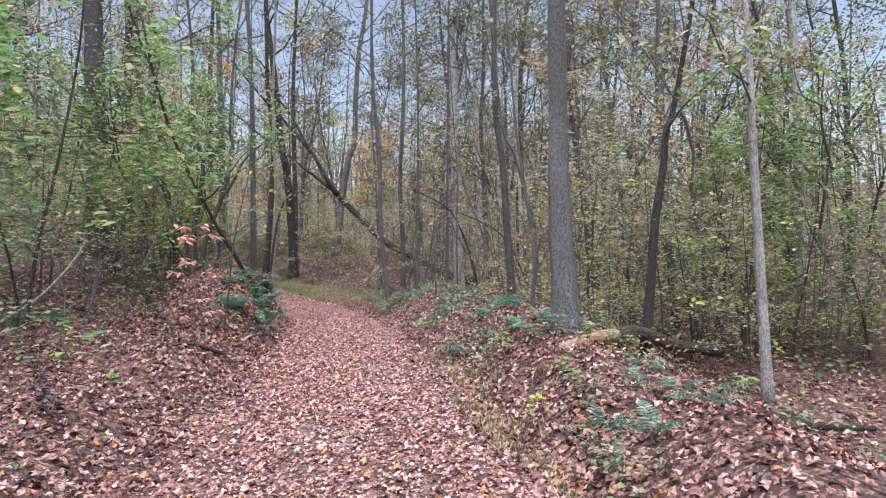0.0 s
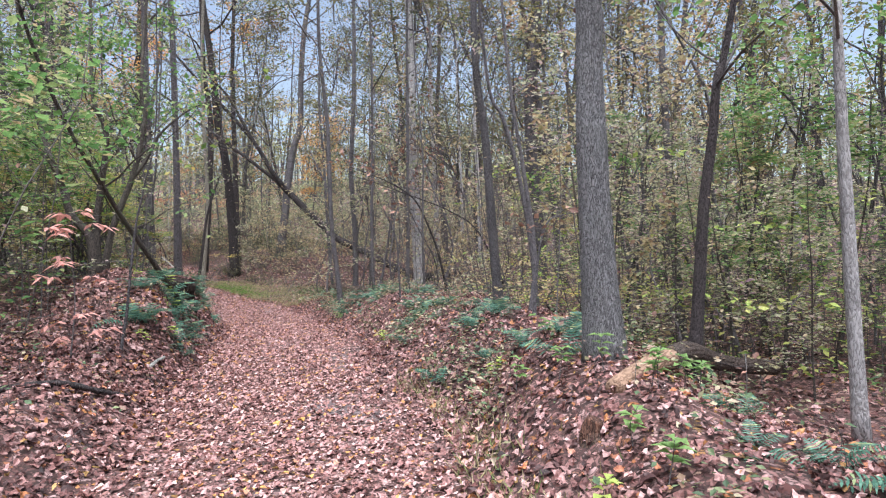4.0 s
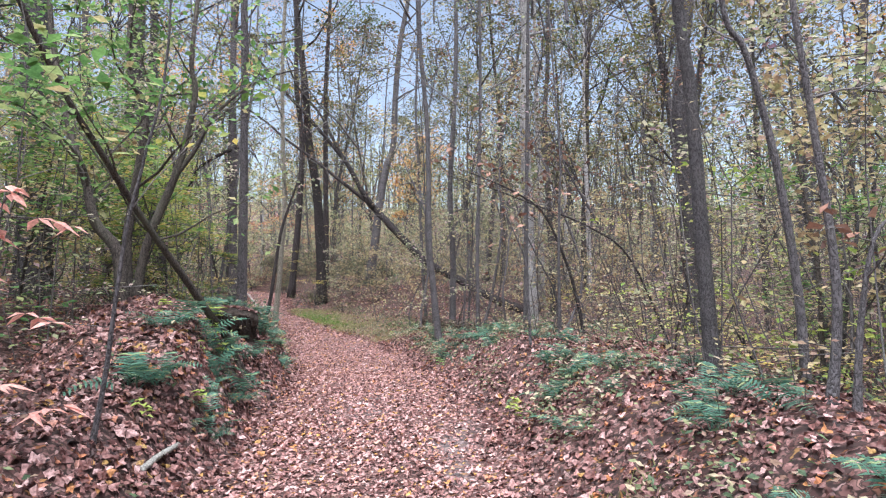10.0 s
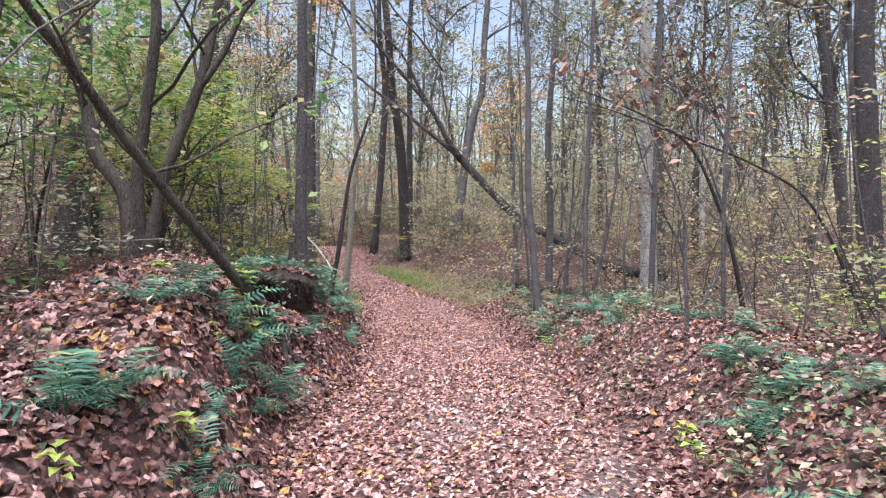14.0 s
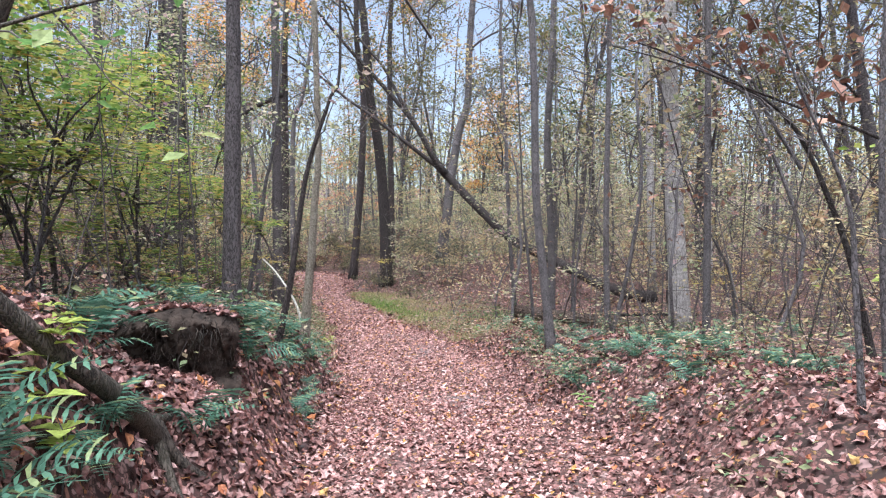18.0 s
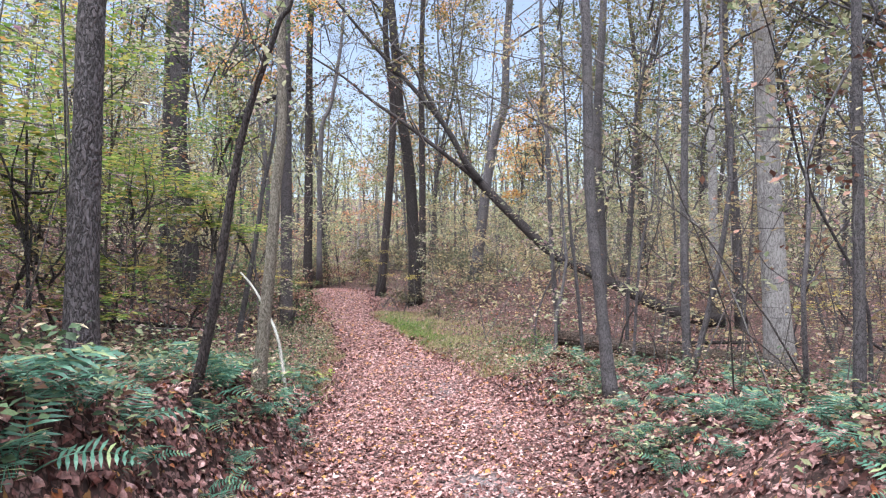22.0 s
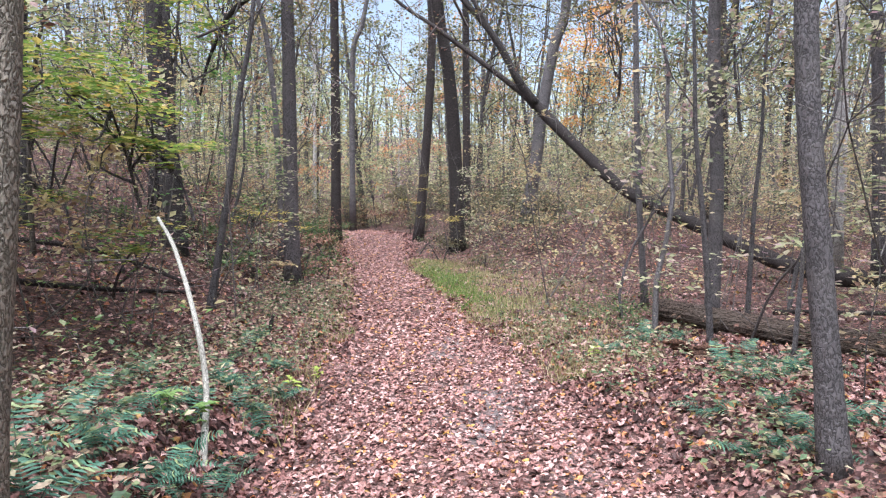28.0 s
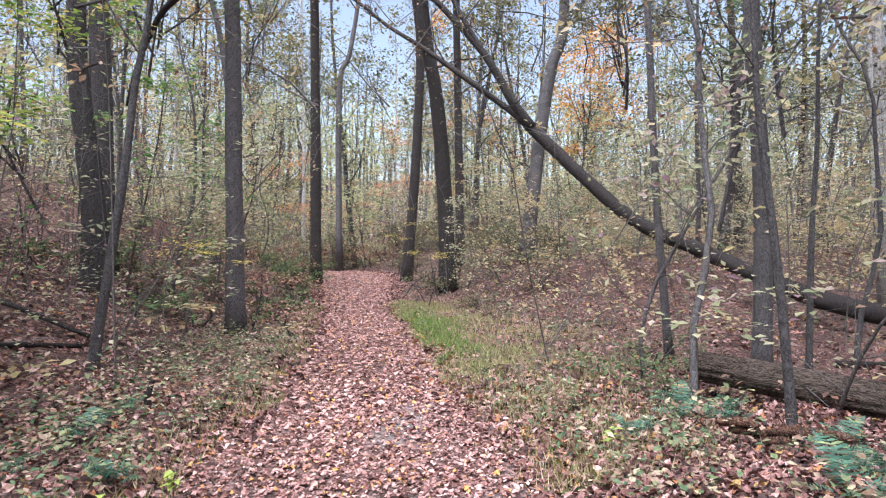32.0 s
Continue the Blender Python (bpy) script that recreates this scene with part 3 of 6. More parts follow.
# ---- trees along the trail ----
standing_tree("oak", 0.277, 17, 6.42, (2.76, 0.59), (2.71, 1.58), (2.68, 2.43), (2.68, 3.13), foliage=M_YELLOW, label="mature oak with grey furrowed bark beside a fallen log", sides=28, leaf_n=900)
standing_tree("pale", 0.133, 9, 6.28, (5.11, -0.06), (5.02, 1.45), (4.96, 2.84), (4.92, 3.95))
standing_tree("dark", 0.125, 10, 7.00, (3.97, 0.23), (4.08, 1.12), (4.15, 1.88), (4.27, 2.57), (4.33, 3.05), (4.48, 3.55), label="crooked dark young tree with a kinked stem", foliage=M_GREEN)
standing_tree("grey", 0.166, 14, 11.00, (6.95, -0.33), (6.87, 0.91), (6.79, 2.24), (6.68, 4.17))
standing_tree("grey", 0.064, 8, 8.60, (3.14, 0.62), (3.21, 1.47), (3.09, 2.44), (2.94, 3.51), limbs=6, leaf_n=160, leaf_size=0.07)
standing_tree("grey", 0.135, 14, 10.20, (3.43, 0.67), (3.34, 1.79), (3.26, 3.11), (3.14, 4.18))
standing_tree("grey", 0.071, 10, 9.30, (3.56, 0.62), (3.50, 1.52), (3.35, 2.42), (3.15, 3.14), (2.96, 3.63), limbs=6, leaf_n=160, leaf_size=0.07)
standing_tree("dkgrey", 0.341, 19, 17.45, (7.52, 0.67), (7.41, 2.73), (7.27, 5.39))
standing_tree("pale", 0.331, 20, 20.70, (5.10, 0.70), (5.01, 2.28), (4.97, 3.89), (4.92, 5.53), sides=20)
standing_tree("grey", 0.094, 15, 17.10, (3.83, 0.51), (3.86, 1.95), (3.89, 3.91), limbs=6, leaf_n=160, leaf_size=0.07)
standing_tree("grey", 0.104, 14, 19.60, (3.47, 0.29), (3.45, 2.18), (3.52, 5.04))
standing_tree("grey", 0.148, 15, 19.37, (2.54, 0.36), (2.43, 1.20), (2.31, 2.50), (2.26, 4.95))
standing_tree("grey", 0.075, 9, 25.60, (4.45, 0.15), (4.5, 1.6), (4.58, 2.8), (4.62, 4.2), limbs=6, leaf_n=160, leaf_size=0.07)
standing_tree("grey", 0.121, 15, 27.00, (3.29, 0.38), (3.12, 2.26), (3.02, 4.98))
standing_tree("grey", 0.215, 19, 25.50, (3.9, 0.32), (3.93, 2.15), (3.83, 4.47))
standing_tree("grey", 0.068, 7, 22.40, (2.88, 0.3), (2.79, 1.25), (2.67, 2.39), (2.64, 3.07), limbs=6, leaf_n=160, leaf_size=0.07)
standing_tree("dkgrey", 0.280, 19, 30.00, (8.84, 0.74), (8.71, 3.63), (8.59, 5.90))
standing_tree("grey", 0.049, 7, 22.30, (3.62, 0.37), (3.72, 1.58), (3.85, 2.39), (3.98, 2.93), limbs=6, leaf_n=160, leaf_size=0.07)
standing_tree("grey", 0.047, 9, 13.60, (3.30, 0.57), (3.28, 1.65), (3.30, 2.72), (3.31, 3.36), limbs=6, leaf_n=160, leaf_size=0.07)
standing_tree("dkgrey", 0.580, 20, 17.60, (-5.01, 0.52), (-5.02, 2.53), (-5.09, 5.15), foliage=M_GREEN)
standing_tree("dkgrey", 0.165, 18, 15.40, (-1.11, 0.85), (-1.12, 1.60), (-1.12, 2.59), (-1.12, 3.38), foliage=M_GREEN)
standing_tree("dark", 0.070, 6, 16.30, (-0.93, 0.65), (-0.80, 1.21), (-0.72, 1.79), (-0.64, 2.34), (-0.54, 2.72), (-0.40, 3.15), (-0.30, 3.58), label="crooked thin dark stem arching beside the trail", limbs=6, leaf_n=160, leaf_size=0.07)
standing_tree("tan", 0.112, 16, 17.50, (-0.85, 0.62), (-0.80, 1.1), (-0.755, 1.67), (-0.72, 2.3), (-0.685, 2.94), label="young tree with tan ridged bark among ferns", sides=20, limbs=6, leaf_n=160, leaf_size=0.07)
standing_tree("dark", 0.515, 24, 37.10, (-0.53, 0.33), (-0.59, 2.98), (-0.84, 6.23), (-1.21, 8.37), foliage=M_BROWN, label="tall dark-barked tree leaning at the bend of the trail")
standing_tree("dark", 0.383, 24, 40.30, (-2.23, 0.77), (-1.98, 3.63), (-1.78, 6.97), (-1.75, 9.44), foliage=M_YGREEN)
standing_tree("dark", 0.340, 24, 42.00, (-0.42, 1.08), (-0.47, 5.57), (-0.54, 9.98))
standing_tree("grey", 0.457, 24, 38.00, (1.80, 1.31), (2.06, 3.43), (2.31, 5.48), (2.66, 7.52), (3.01, 8.62))
standing_tree("dark", 0.39, 22, 39.50, (-5.24, 1.41), (-5.26, 5.23), (-5.3, 9.28), foliage=M_ORANGE)
ab_tree = standing_tree("dkgrey", 0.291, 22, 27.90, (-3.21, 0.86), (-3.26, 2.82), (-3.30, 5.36), foliage=M_ORANGE)
standing_tree("dkgrey", 0.400, 20, 27.90, (-5.59, 0.61), (-5.62, 2.31), (-5.87, 4.16), (-5.95, 5.39))
standing_tree("grey", 0.116, 9, 24.30, (-3.26, 0.24), (-3.09, 1.19), (-2.91, 2.33), (-2.80, 3.25), (-2.63, 4.16))
standing_tree("dkgrey", 0.407, 22, 30.00, (-6.75, 1.29), (-6.87, 5.24), (-7.00, 8.19))
standing_tree("grey", 0.242, 20, 26.00, (-7.24, 0.31), (-7.25, 3.74), (-7.26, 6.54))
standing_tree("grey", 0.16, 14, 31.00, (-4.46, 1.94), (-4.57, 3.47), (-4.77, 5.48), (-4.98, 6.57), (-5.28, 7.66), (-5.41, 8.59), foliage=M_ORANGE, label="slim tree with a bent bare upper stem")
standing_tree("grey", 0.3, 20, 46.00, (-6.03, 2.68), (-6.06, 9.01), (-5.59, 10.75), (-5.12, 13.64), foliage=M_ORANGE, label="grey tree that forks high above the trail")
standing_tree("dkgrey", 0.4, 22, 31.0, (-7.6, 1.0), (-7.6, 6.5), (-7.6, 11), foliage=M_GREEN)
standing_tree("grey", 0.034, 7, 9.45, (-1.12, 0.5), (-1.04, 0.95), (-1.0, 1.35), (-0.935, 1.89), (-0.845, 2.31), (-0.72, 3.1), limbs=5, leaf_n=90, leaf_size=0.08, label="thin crooked lichened sapling on the leafy bank", category="sapling", foliage=M_LAYER)
standing_tree("grey", 0.045, 0, 8.30, (3.04, 0.60), (3.09, 1.31), (3.22, 1.81), (3.53, 1.92), limbs=4, leaf_n=25, reach=0.5, label="thin bent bare sapling on the verge", category="sapling", foliage=M_BROWN)
standing_tree("grey", 0.038, 0, 13.00, (2.70, 0.54), (2.67, 1.33), (2.63, 1.82), (2.36, 2.45), (2.2, 3.0), limbs=5, leaf_n=40, reach=0.8, label="thin crooked sapling on the leafy verge", category="sapling", foliage=M_BROWN)
standing_tree("dark", 0.06, 0, 14.80, (4.13, 0.85), (3.97, 1.37), (3.78, 1.95), (3.47, 2.59), (3.05, 2.9), (2.57, 3.11), (2.13, 3.26), limbs=9, leaf_n=90, reach=1.3, label="sapling arched over towards the trail, nearly bare", category="sapling", foliage=M_BROWN)
standing_tree("dark", 0.04, 0, 14.50, (5.51, 0.86), (4.78, 1.83), (4.13, 2.35), (3.18, 2.71), (2.42, 2.97), (1.9, 3.1), limbs=8, leaf_n=80, reach=0.9, label="thin arching sapling with few withered leaves", category="sapling", foliage=M_BROWN)


ab_o = np.array(ab_tree.location)
ab_limb = bend(np.array([(-3.15, 27.85, 6.2), (-3.5, 27.75, 6.0), (-4.02, 27.7, 5.7), (-4.4, 27.7, 5.35), (-4.6, 27.7, 4.95), (-4.8, 27.7, 4.5), (-4.95, 27.7, 3.9)]) - ab_o, 16)
part_of("limb", mesh_of("limb", *joined([tube(ab_limb, np.linspace(0.075, 0.02, 16), 9, 0.06, np.random.default_rng(9))]), M_DARK), ab_tree)


def triple_tree():
    """Three dark stems that spread from one stool."""
    rng = np.random.default_rng(7)
    x0, y0 = -2.0, 12.95
    z0 = gz(x0, y0)
    tree = thing("tree", x0, y0, z0, "dark tree with three stems spreading from one base, green leaves", "tree")
    stems = (((-0.05, 0, -0.1), (-0.11, 0, 0.6), (-0.36, 0, 0.95), (-0.5, 0.1, 1.4), (-0.72, 0.2, 2.0), (-1.1, 0.5, 3.4), (-1.3, 0.7, 5.5)),
             ((0, 0.05, -0.1), (-0.04, 0.05, 0.7), (0.02, 0.05, 1.25), (0.13, 0, 2.0), (0.1, 0, 2.35), (-0.05, 0, 2.8), (-0.1, 0.2, 4.4), (-0.3, 0.3, 6.4)),
             ((0.05, 0, -0.1), (0.19, 0, 0.72), (0.46, 0, 1.45), (0.58, 0, 1.9), (0.68, 0, 2.5), (0.63, 0, 2.9), (0.7, 0.3, 4.5), (0.9, 0.4, 6.0)))
    for pts, r in zip(stems, (0.075, 0.06, 0.055)):
        line = bend(pts, 24)
        radii = r * (1 - 0.7 * np.linspace(0, 1, 24)) * (1 + 0.5 * np.exp(-np.maximum(line[:, 2], 0) / 0.15))
        TRUNKS[tree.name] = part_of("trunk", mesh_of("trunk", *joined([tube(line, radii, 10, 0.06, rng)]), M_BROWNBARK), tree)
        big, small, leaf = crown(rng, line, radii, 0.3, 9, 1.6, 850, 0.09, twigs=5)
        dress(tree, big, small, leaf, M_BROWNBARK, M_GREEN)
    fork = bend([(0.48, 0, 1.5), (0.7, 0, 1.83), (0.9, 0, 2.23), (1.38, 0, 2.65), (2.0, 0.1, 2.9)], 14)
    part_of("limb", mesh_of("limb", *joined([tube(fork, np.linspace(0.032, 0.008, 14), 7, 0.05, rng)]), M_BROWNBARK), tree)


def lean_tree():
    """A stem that grows out of the mound's flank and leans back over it."""
    rng = np.random.default_rng(8)
    x0, y0 = -0.85, 13.05
    z0 = gz(x0, y0)
    o = np.array((x0, y0, z0))
    tree = thing("tree", x0, y0, z0, "leaning dark stem growing out of the leafy mound", "tree")
    pts = np.array([(-0.84, 13.15, z0 - 0.12), (-0.85, 13.02, z0 + 0.04), (-0.87, 12.66, 0.92), (-0.95, 12.42, 1.1), (-1.05, 12.22, 1.3), (-1.16, 11.97, 1.55), (-1.32, 11.7, 1.86), (-1.48, 11.4, 2.2), (-1.62, 11.05, 2.56), (-1.78, 10.7, 2.95), (-1.95, 10.3, 3.5), (-2.1, 9.9, 4.2), (-2.2, 9.6, 5.0)])
    line = bend(pts - o, 34)
    radii = 0.05 * (1 - 0.7 * np.linspace(0, 1, 34)) + 0.02 * np.exp(-np.linspace(0, 1, 34) * 12)
    TRUNKS[tree.name] = part_of("trunk", mesh_of("trunk", *joined([tube(line, radii, 12, 0.05, rng)]), M_BROWNBARK), tree)
    big, small, leaf = crown(rng, line, radii, 0.5, 12, 1.2, 700, 0.085, twigs=5)
    dress(tree, big, small, leaf, M_BROWNBARK, M_GREEN)
    for a in (0.4, -0.5, 1.4):
        d = np.array((math.cos(a), math.sin(a)))
        root = [(0, 0, 0.1)] + [(d[0] * r, d[1] * r, gz(x0 + d[0] * r, y0 + d[1] * r) - z0 + h) for r, h in ((0.1, 0.03), (0.22, 0.0), (0.34, -0.04))]
        part_of("root", mesh_of("root", *joined([tube(bend(root, 9), np.linspace(0.035, 0.012, 9), 7, 0.08, rng)]), M_BROWNBARK), tree)


def fallen_tree():
    """A dead tree that has fallen across the wood and hangs in the trees at the bend."""
    rng = np.random.default_rng(11)
    x0, y0 = 7.39, 29.0
    z0 = gz(x0, y0)
    tree = thing("fallen_tree", x0, y0, z0, "dead dark-barked tree fallen aslant and hung up in others", "fallen tree")
    o = np.array((x0, y0, z0))

    def stem(name, pts, r0, r1, n=26, sides=12):
        line = bend(np.array(pts) - o, n)
        part_of(name, mesh_of(name, *joined([tube(line, np.linspace(r0, r1, n), sides, 0.06, rng)]), M_DARK), tree)
        return line

    stem("trunk", [(7.6, 28.4, 0.5), (7.39, 29.0, 0.5), (6.95, 30.5, 0.7), (6.22, 32.0, 1.21), (5.36, 33.2, 1.79), (4.37, 34.0, 2.38), (3.42, 34.8, 3.38), (2.11, 35.6, 4.87), (1.6, 35.7, 5.45)], 0.18, 0.16, 40, 14)
    stem("limb", [(2.0, 35.6, 4.95), (1.5, 35.7, 5.45), (0.04, 36.0, 6.64), (-1.34, 36.5, 7.78), (-2.31, 37.0, 8.54), (-3.8, 37.5, 9.83), (-6.84, 38.0, 11.74)], 0.1, 0.03)
    stem("limb", [(1.9, 35.6, 5.1), (1.35, 35.7, 5.9), (0.59, 36.0, 7.31), (-0.78, 36.6, 9.06), (-2.33, 37.0, 10.84), (-3.81, 37.4, 12.68)], 0.14, 0.045)
    stem("limb", [(0.55, 36.0, 7.35), (-0.1, 36.3, 8.6), (-0.67, 36.5, 9.72), (-1.86, 37.0, 11.31), (-2.61, 37.3, 13.34)], 0.09, 0.03)
    line = bend(np.array([(2.0, 35.6, 4.95), (0.04, 36.0, 6.64), (-2.31, 37.0, 8.54), (-6.84, 38.0, 11.74)]) - o, 20)
    line2 = bend(np.array([(1.9, 35.6, 5.1), (-0.78, 36.6, 9.06), (-3.81, 37.4, 12.68)]) - o, 20)
    for ln in (line, line2):
        big, small, leaf = crown(rng, ln, np.full(20, 0.06), 0.15, 9, 1.8, 130, 0.12, twigs=3, rise=(-0.6, 0.8), lift=0.0)
        dress(tree, big, small, leaf, M_DARK, M_BROWN)


triple_tree()
lean_tree()
fallen_tree()


# ---- logs, sticks and the torn bank ----
def log_thing(name, label, category, pieces, end_wood, seed, sink=0.03):
    """A lying log: pieces (part name, points over the ground, radius from, radius to, bark)."""
    rng = np.random.default_rng(seed)
    x0, y0 = pieces[0][1][0][:2]
    z0 = gz(x0, y0)
    ob = thing(name, x0, y0, z0, label, category)
    for pname, pts, r0, r1, bark in pieces:
        line = bend([(x - x0, y - y0, gz(x, y) + h - z0 - sink) for x, y, h in pts], 22)
        radii = np.linspace(r0, r1, 22)
        sides = 52 if bark == M_LOG else 22
        v, q, t = tube(line, radii, sides, 0.03 if bark == M_LOG else 0.05, rng)
        if bark == M_LOG:
            ring, turn = np.divmod(np.arange(22 * sides), sides)
            ridge = np.sin(turn * 6.283 * 13 / sides + 1.5 * np.sin(ring * 0.8 + turn * 0.12) + rng.normal(0, 0.25, len(turn)))
            v[:22 * sides] += (v[:22 * sides] - line[ring]) * (0.055 * ridge)[:, None]
        body = part_of(pname, mesh_of(pname, v, [q, t], bark), ob)
        if end_wood:
            d = line[0] - line[1]
            d /= np.linalg.norm(d)
            rim = tube([line[0] + d * 0.001, line[0] + d * 0.03], [r0 * 0.86, r0 * 0.8], 18, 0.12, rng)
            part_of("cut_end", mesh_of("cut_end", *joined([rim]), M_ROT), body, "dark weathered broken end")
    return ob


log_thing("fallen_log", "thick brown fallen log with ridged bark lying among ferns", "log",
          [("log_body", [(2.85, 24.36, 0.32), (3.43, 23.95, 0.255), (4.1, 23.3, 0.185), (5.0, 22.5, 0.12), (5.8, 21.8, 0.08)], 0.14, 0.16, M_LOG)], True, 21)
log_thing("broken_log", "broken log of bare tan wood and dark bark beside the oak", "log",
          [("bare_wood", [(x, y, z - gz(x, y)) for x, y, z in ((2.4, 5.72, 0.66), (2.65, 5.89, 0.69), (2.97, 6.12, 0.71), (3.3, 6.36, 0.7))], 0.058, 0.078, M_BARE),
           ("bark_section", [(x, y, z - gz(x, y)) for x, y, z in ((3.25, 6.32, 0.7), (3.85, 6.85, 0.64), (4.5, 7.2, 0.44), (5.3, 7.4, 0.3))], 0.09, 0.07, M_LOG)], False, 22)
log_thing("stump", "short dark decayed stump beside the broken log", "stump",
          [("stump_body", [(2.1, 5.5, -0.08), (2.1, 5.5, 0.03), (2.12, 5.48, 0.1)], 0.075, 0.05, M_ROT)], False, 23, 0)
log_thing("fallen_branch", "dark fallen branch on the leaves of the verge", "branch",
          [("branch_body", [(-1.6, 7.5, 0.03), (-1.25, 7.75, 0.04), (-1.0, 7.97, 0.05), (-0.85, 8.3, 0.03)], 0.03, 0.018, M_DARK)], False, 24, 0)
log_thing("stick", "pale lichened stick lying on the leaf litter", "stick",
          [("stick_body", [(-0.84, 9.5, 0.03), (-0.8, 9.75, 0.05), (-0.76, 10.08, 0.04)], 0.022, 0.018, M_STICK)], False, 25, 0)
log_thing("fallen_branch", "grey fallen branch reaching up from the ground", "branch",
          [("branch_body", [(-3.6, 8.6, 0.0), (-3.1, 8.5, 0.35), (-2.75, 8.55, 0.75), (-2.6, 8.6, 1.05)], 0.022, 0.009, M_STICK)], False, 26, 0)
log_thing("dead_stick", "bleached bare stick standing aslant among the ferns", "stick",
          [("stick_body", [(-1.06, 19.4, -0.05), (-1.12, 19.55, 0.08), (-1.24, 19.84, 0.25), (-1.37, 19.97, 0.58), (-1.77, 20.47, 1.0), (-2.05, 20.75, 1.32)], 0.024, 0.013, M_STICK)], False, 27, 0)
log_thing("dead_stub", "short dark dead stub beside the trail", "stub",
          [("stub_body", [(-1.96, 23.1, -0.05), (-1.96, 23.1, 0.1), (-1.93, 23.12, 0.26)], 0.03, 0.02, M_DARK)], False, 28, 0)
for pts, s in ((((5.2, 26.5, 0.05), (6.5, 26.0, 0.1), (8.0, 26.4, 0.05)), 31), (((-5.5, 22.6, 0.05), (-4.4, 23.5, 0.12), (-3.7, 24.8, 0.1)), 32), (((-6.8, 24.5, 0.1), (-5.4, 25.2, 0.22), (-4.0, 25.4, 0.1)), 33), (((4.5, 9.5, 0.04), (5.6, 10.6, 0.08), (7.0, 11.2, 0.05)), 34), (((3.9, 5.2, 0.03), (4.5, 5.0, 0.1), (5.4, 5.2, 0.05)), 35)):
    log_thing("fallen_branch", "dark fallen branch lying among leaves under the trees", "branch", [("branch_body", pts, 0.045, 0.025, M_DARK)], False, s, 0)


def rotten_wood():
    """A heap of dark red rotten splinters under the thin stem before the log."""
    rng = np.random.default_rng(41)
    x0, y0 = 2.76, 22.35
    ob = thing("rotten_wood", x0, y0, gz(x0, y0), "dark red rotten wood lying in splinters before the log", "rotten wood")
    for k in range(9):
        a = -0.45 + rng.normal(0, 0.12)
        c = np.array((rng.normal(0.05, 0.16), rng.normal(0, 0.1), 0.02 + 0.015 * k))
        half = np.array((math.cos(a), math.sin(a), rng.normal(0, 0.05))) * (0.07 + 0.08 * rng.random())
        line = bend([c - half, c + (0, 0, 0.012), c + half], 7)
        part_of("splinter", mesh_of("splinter", *joined([tube(line, [0.01, 0.03, 0.036, 0.04, 0.036, 0.03, 0.008], 6, 0.2, rng)]), M_ROT), ob)


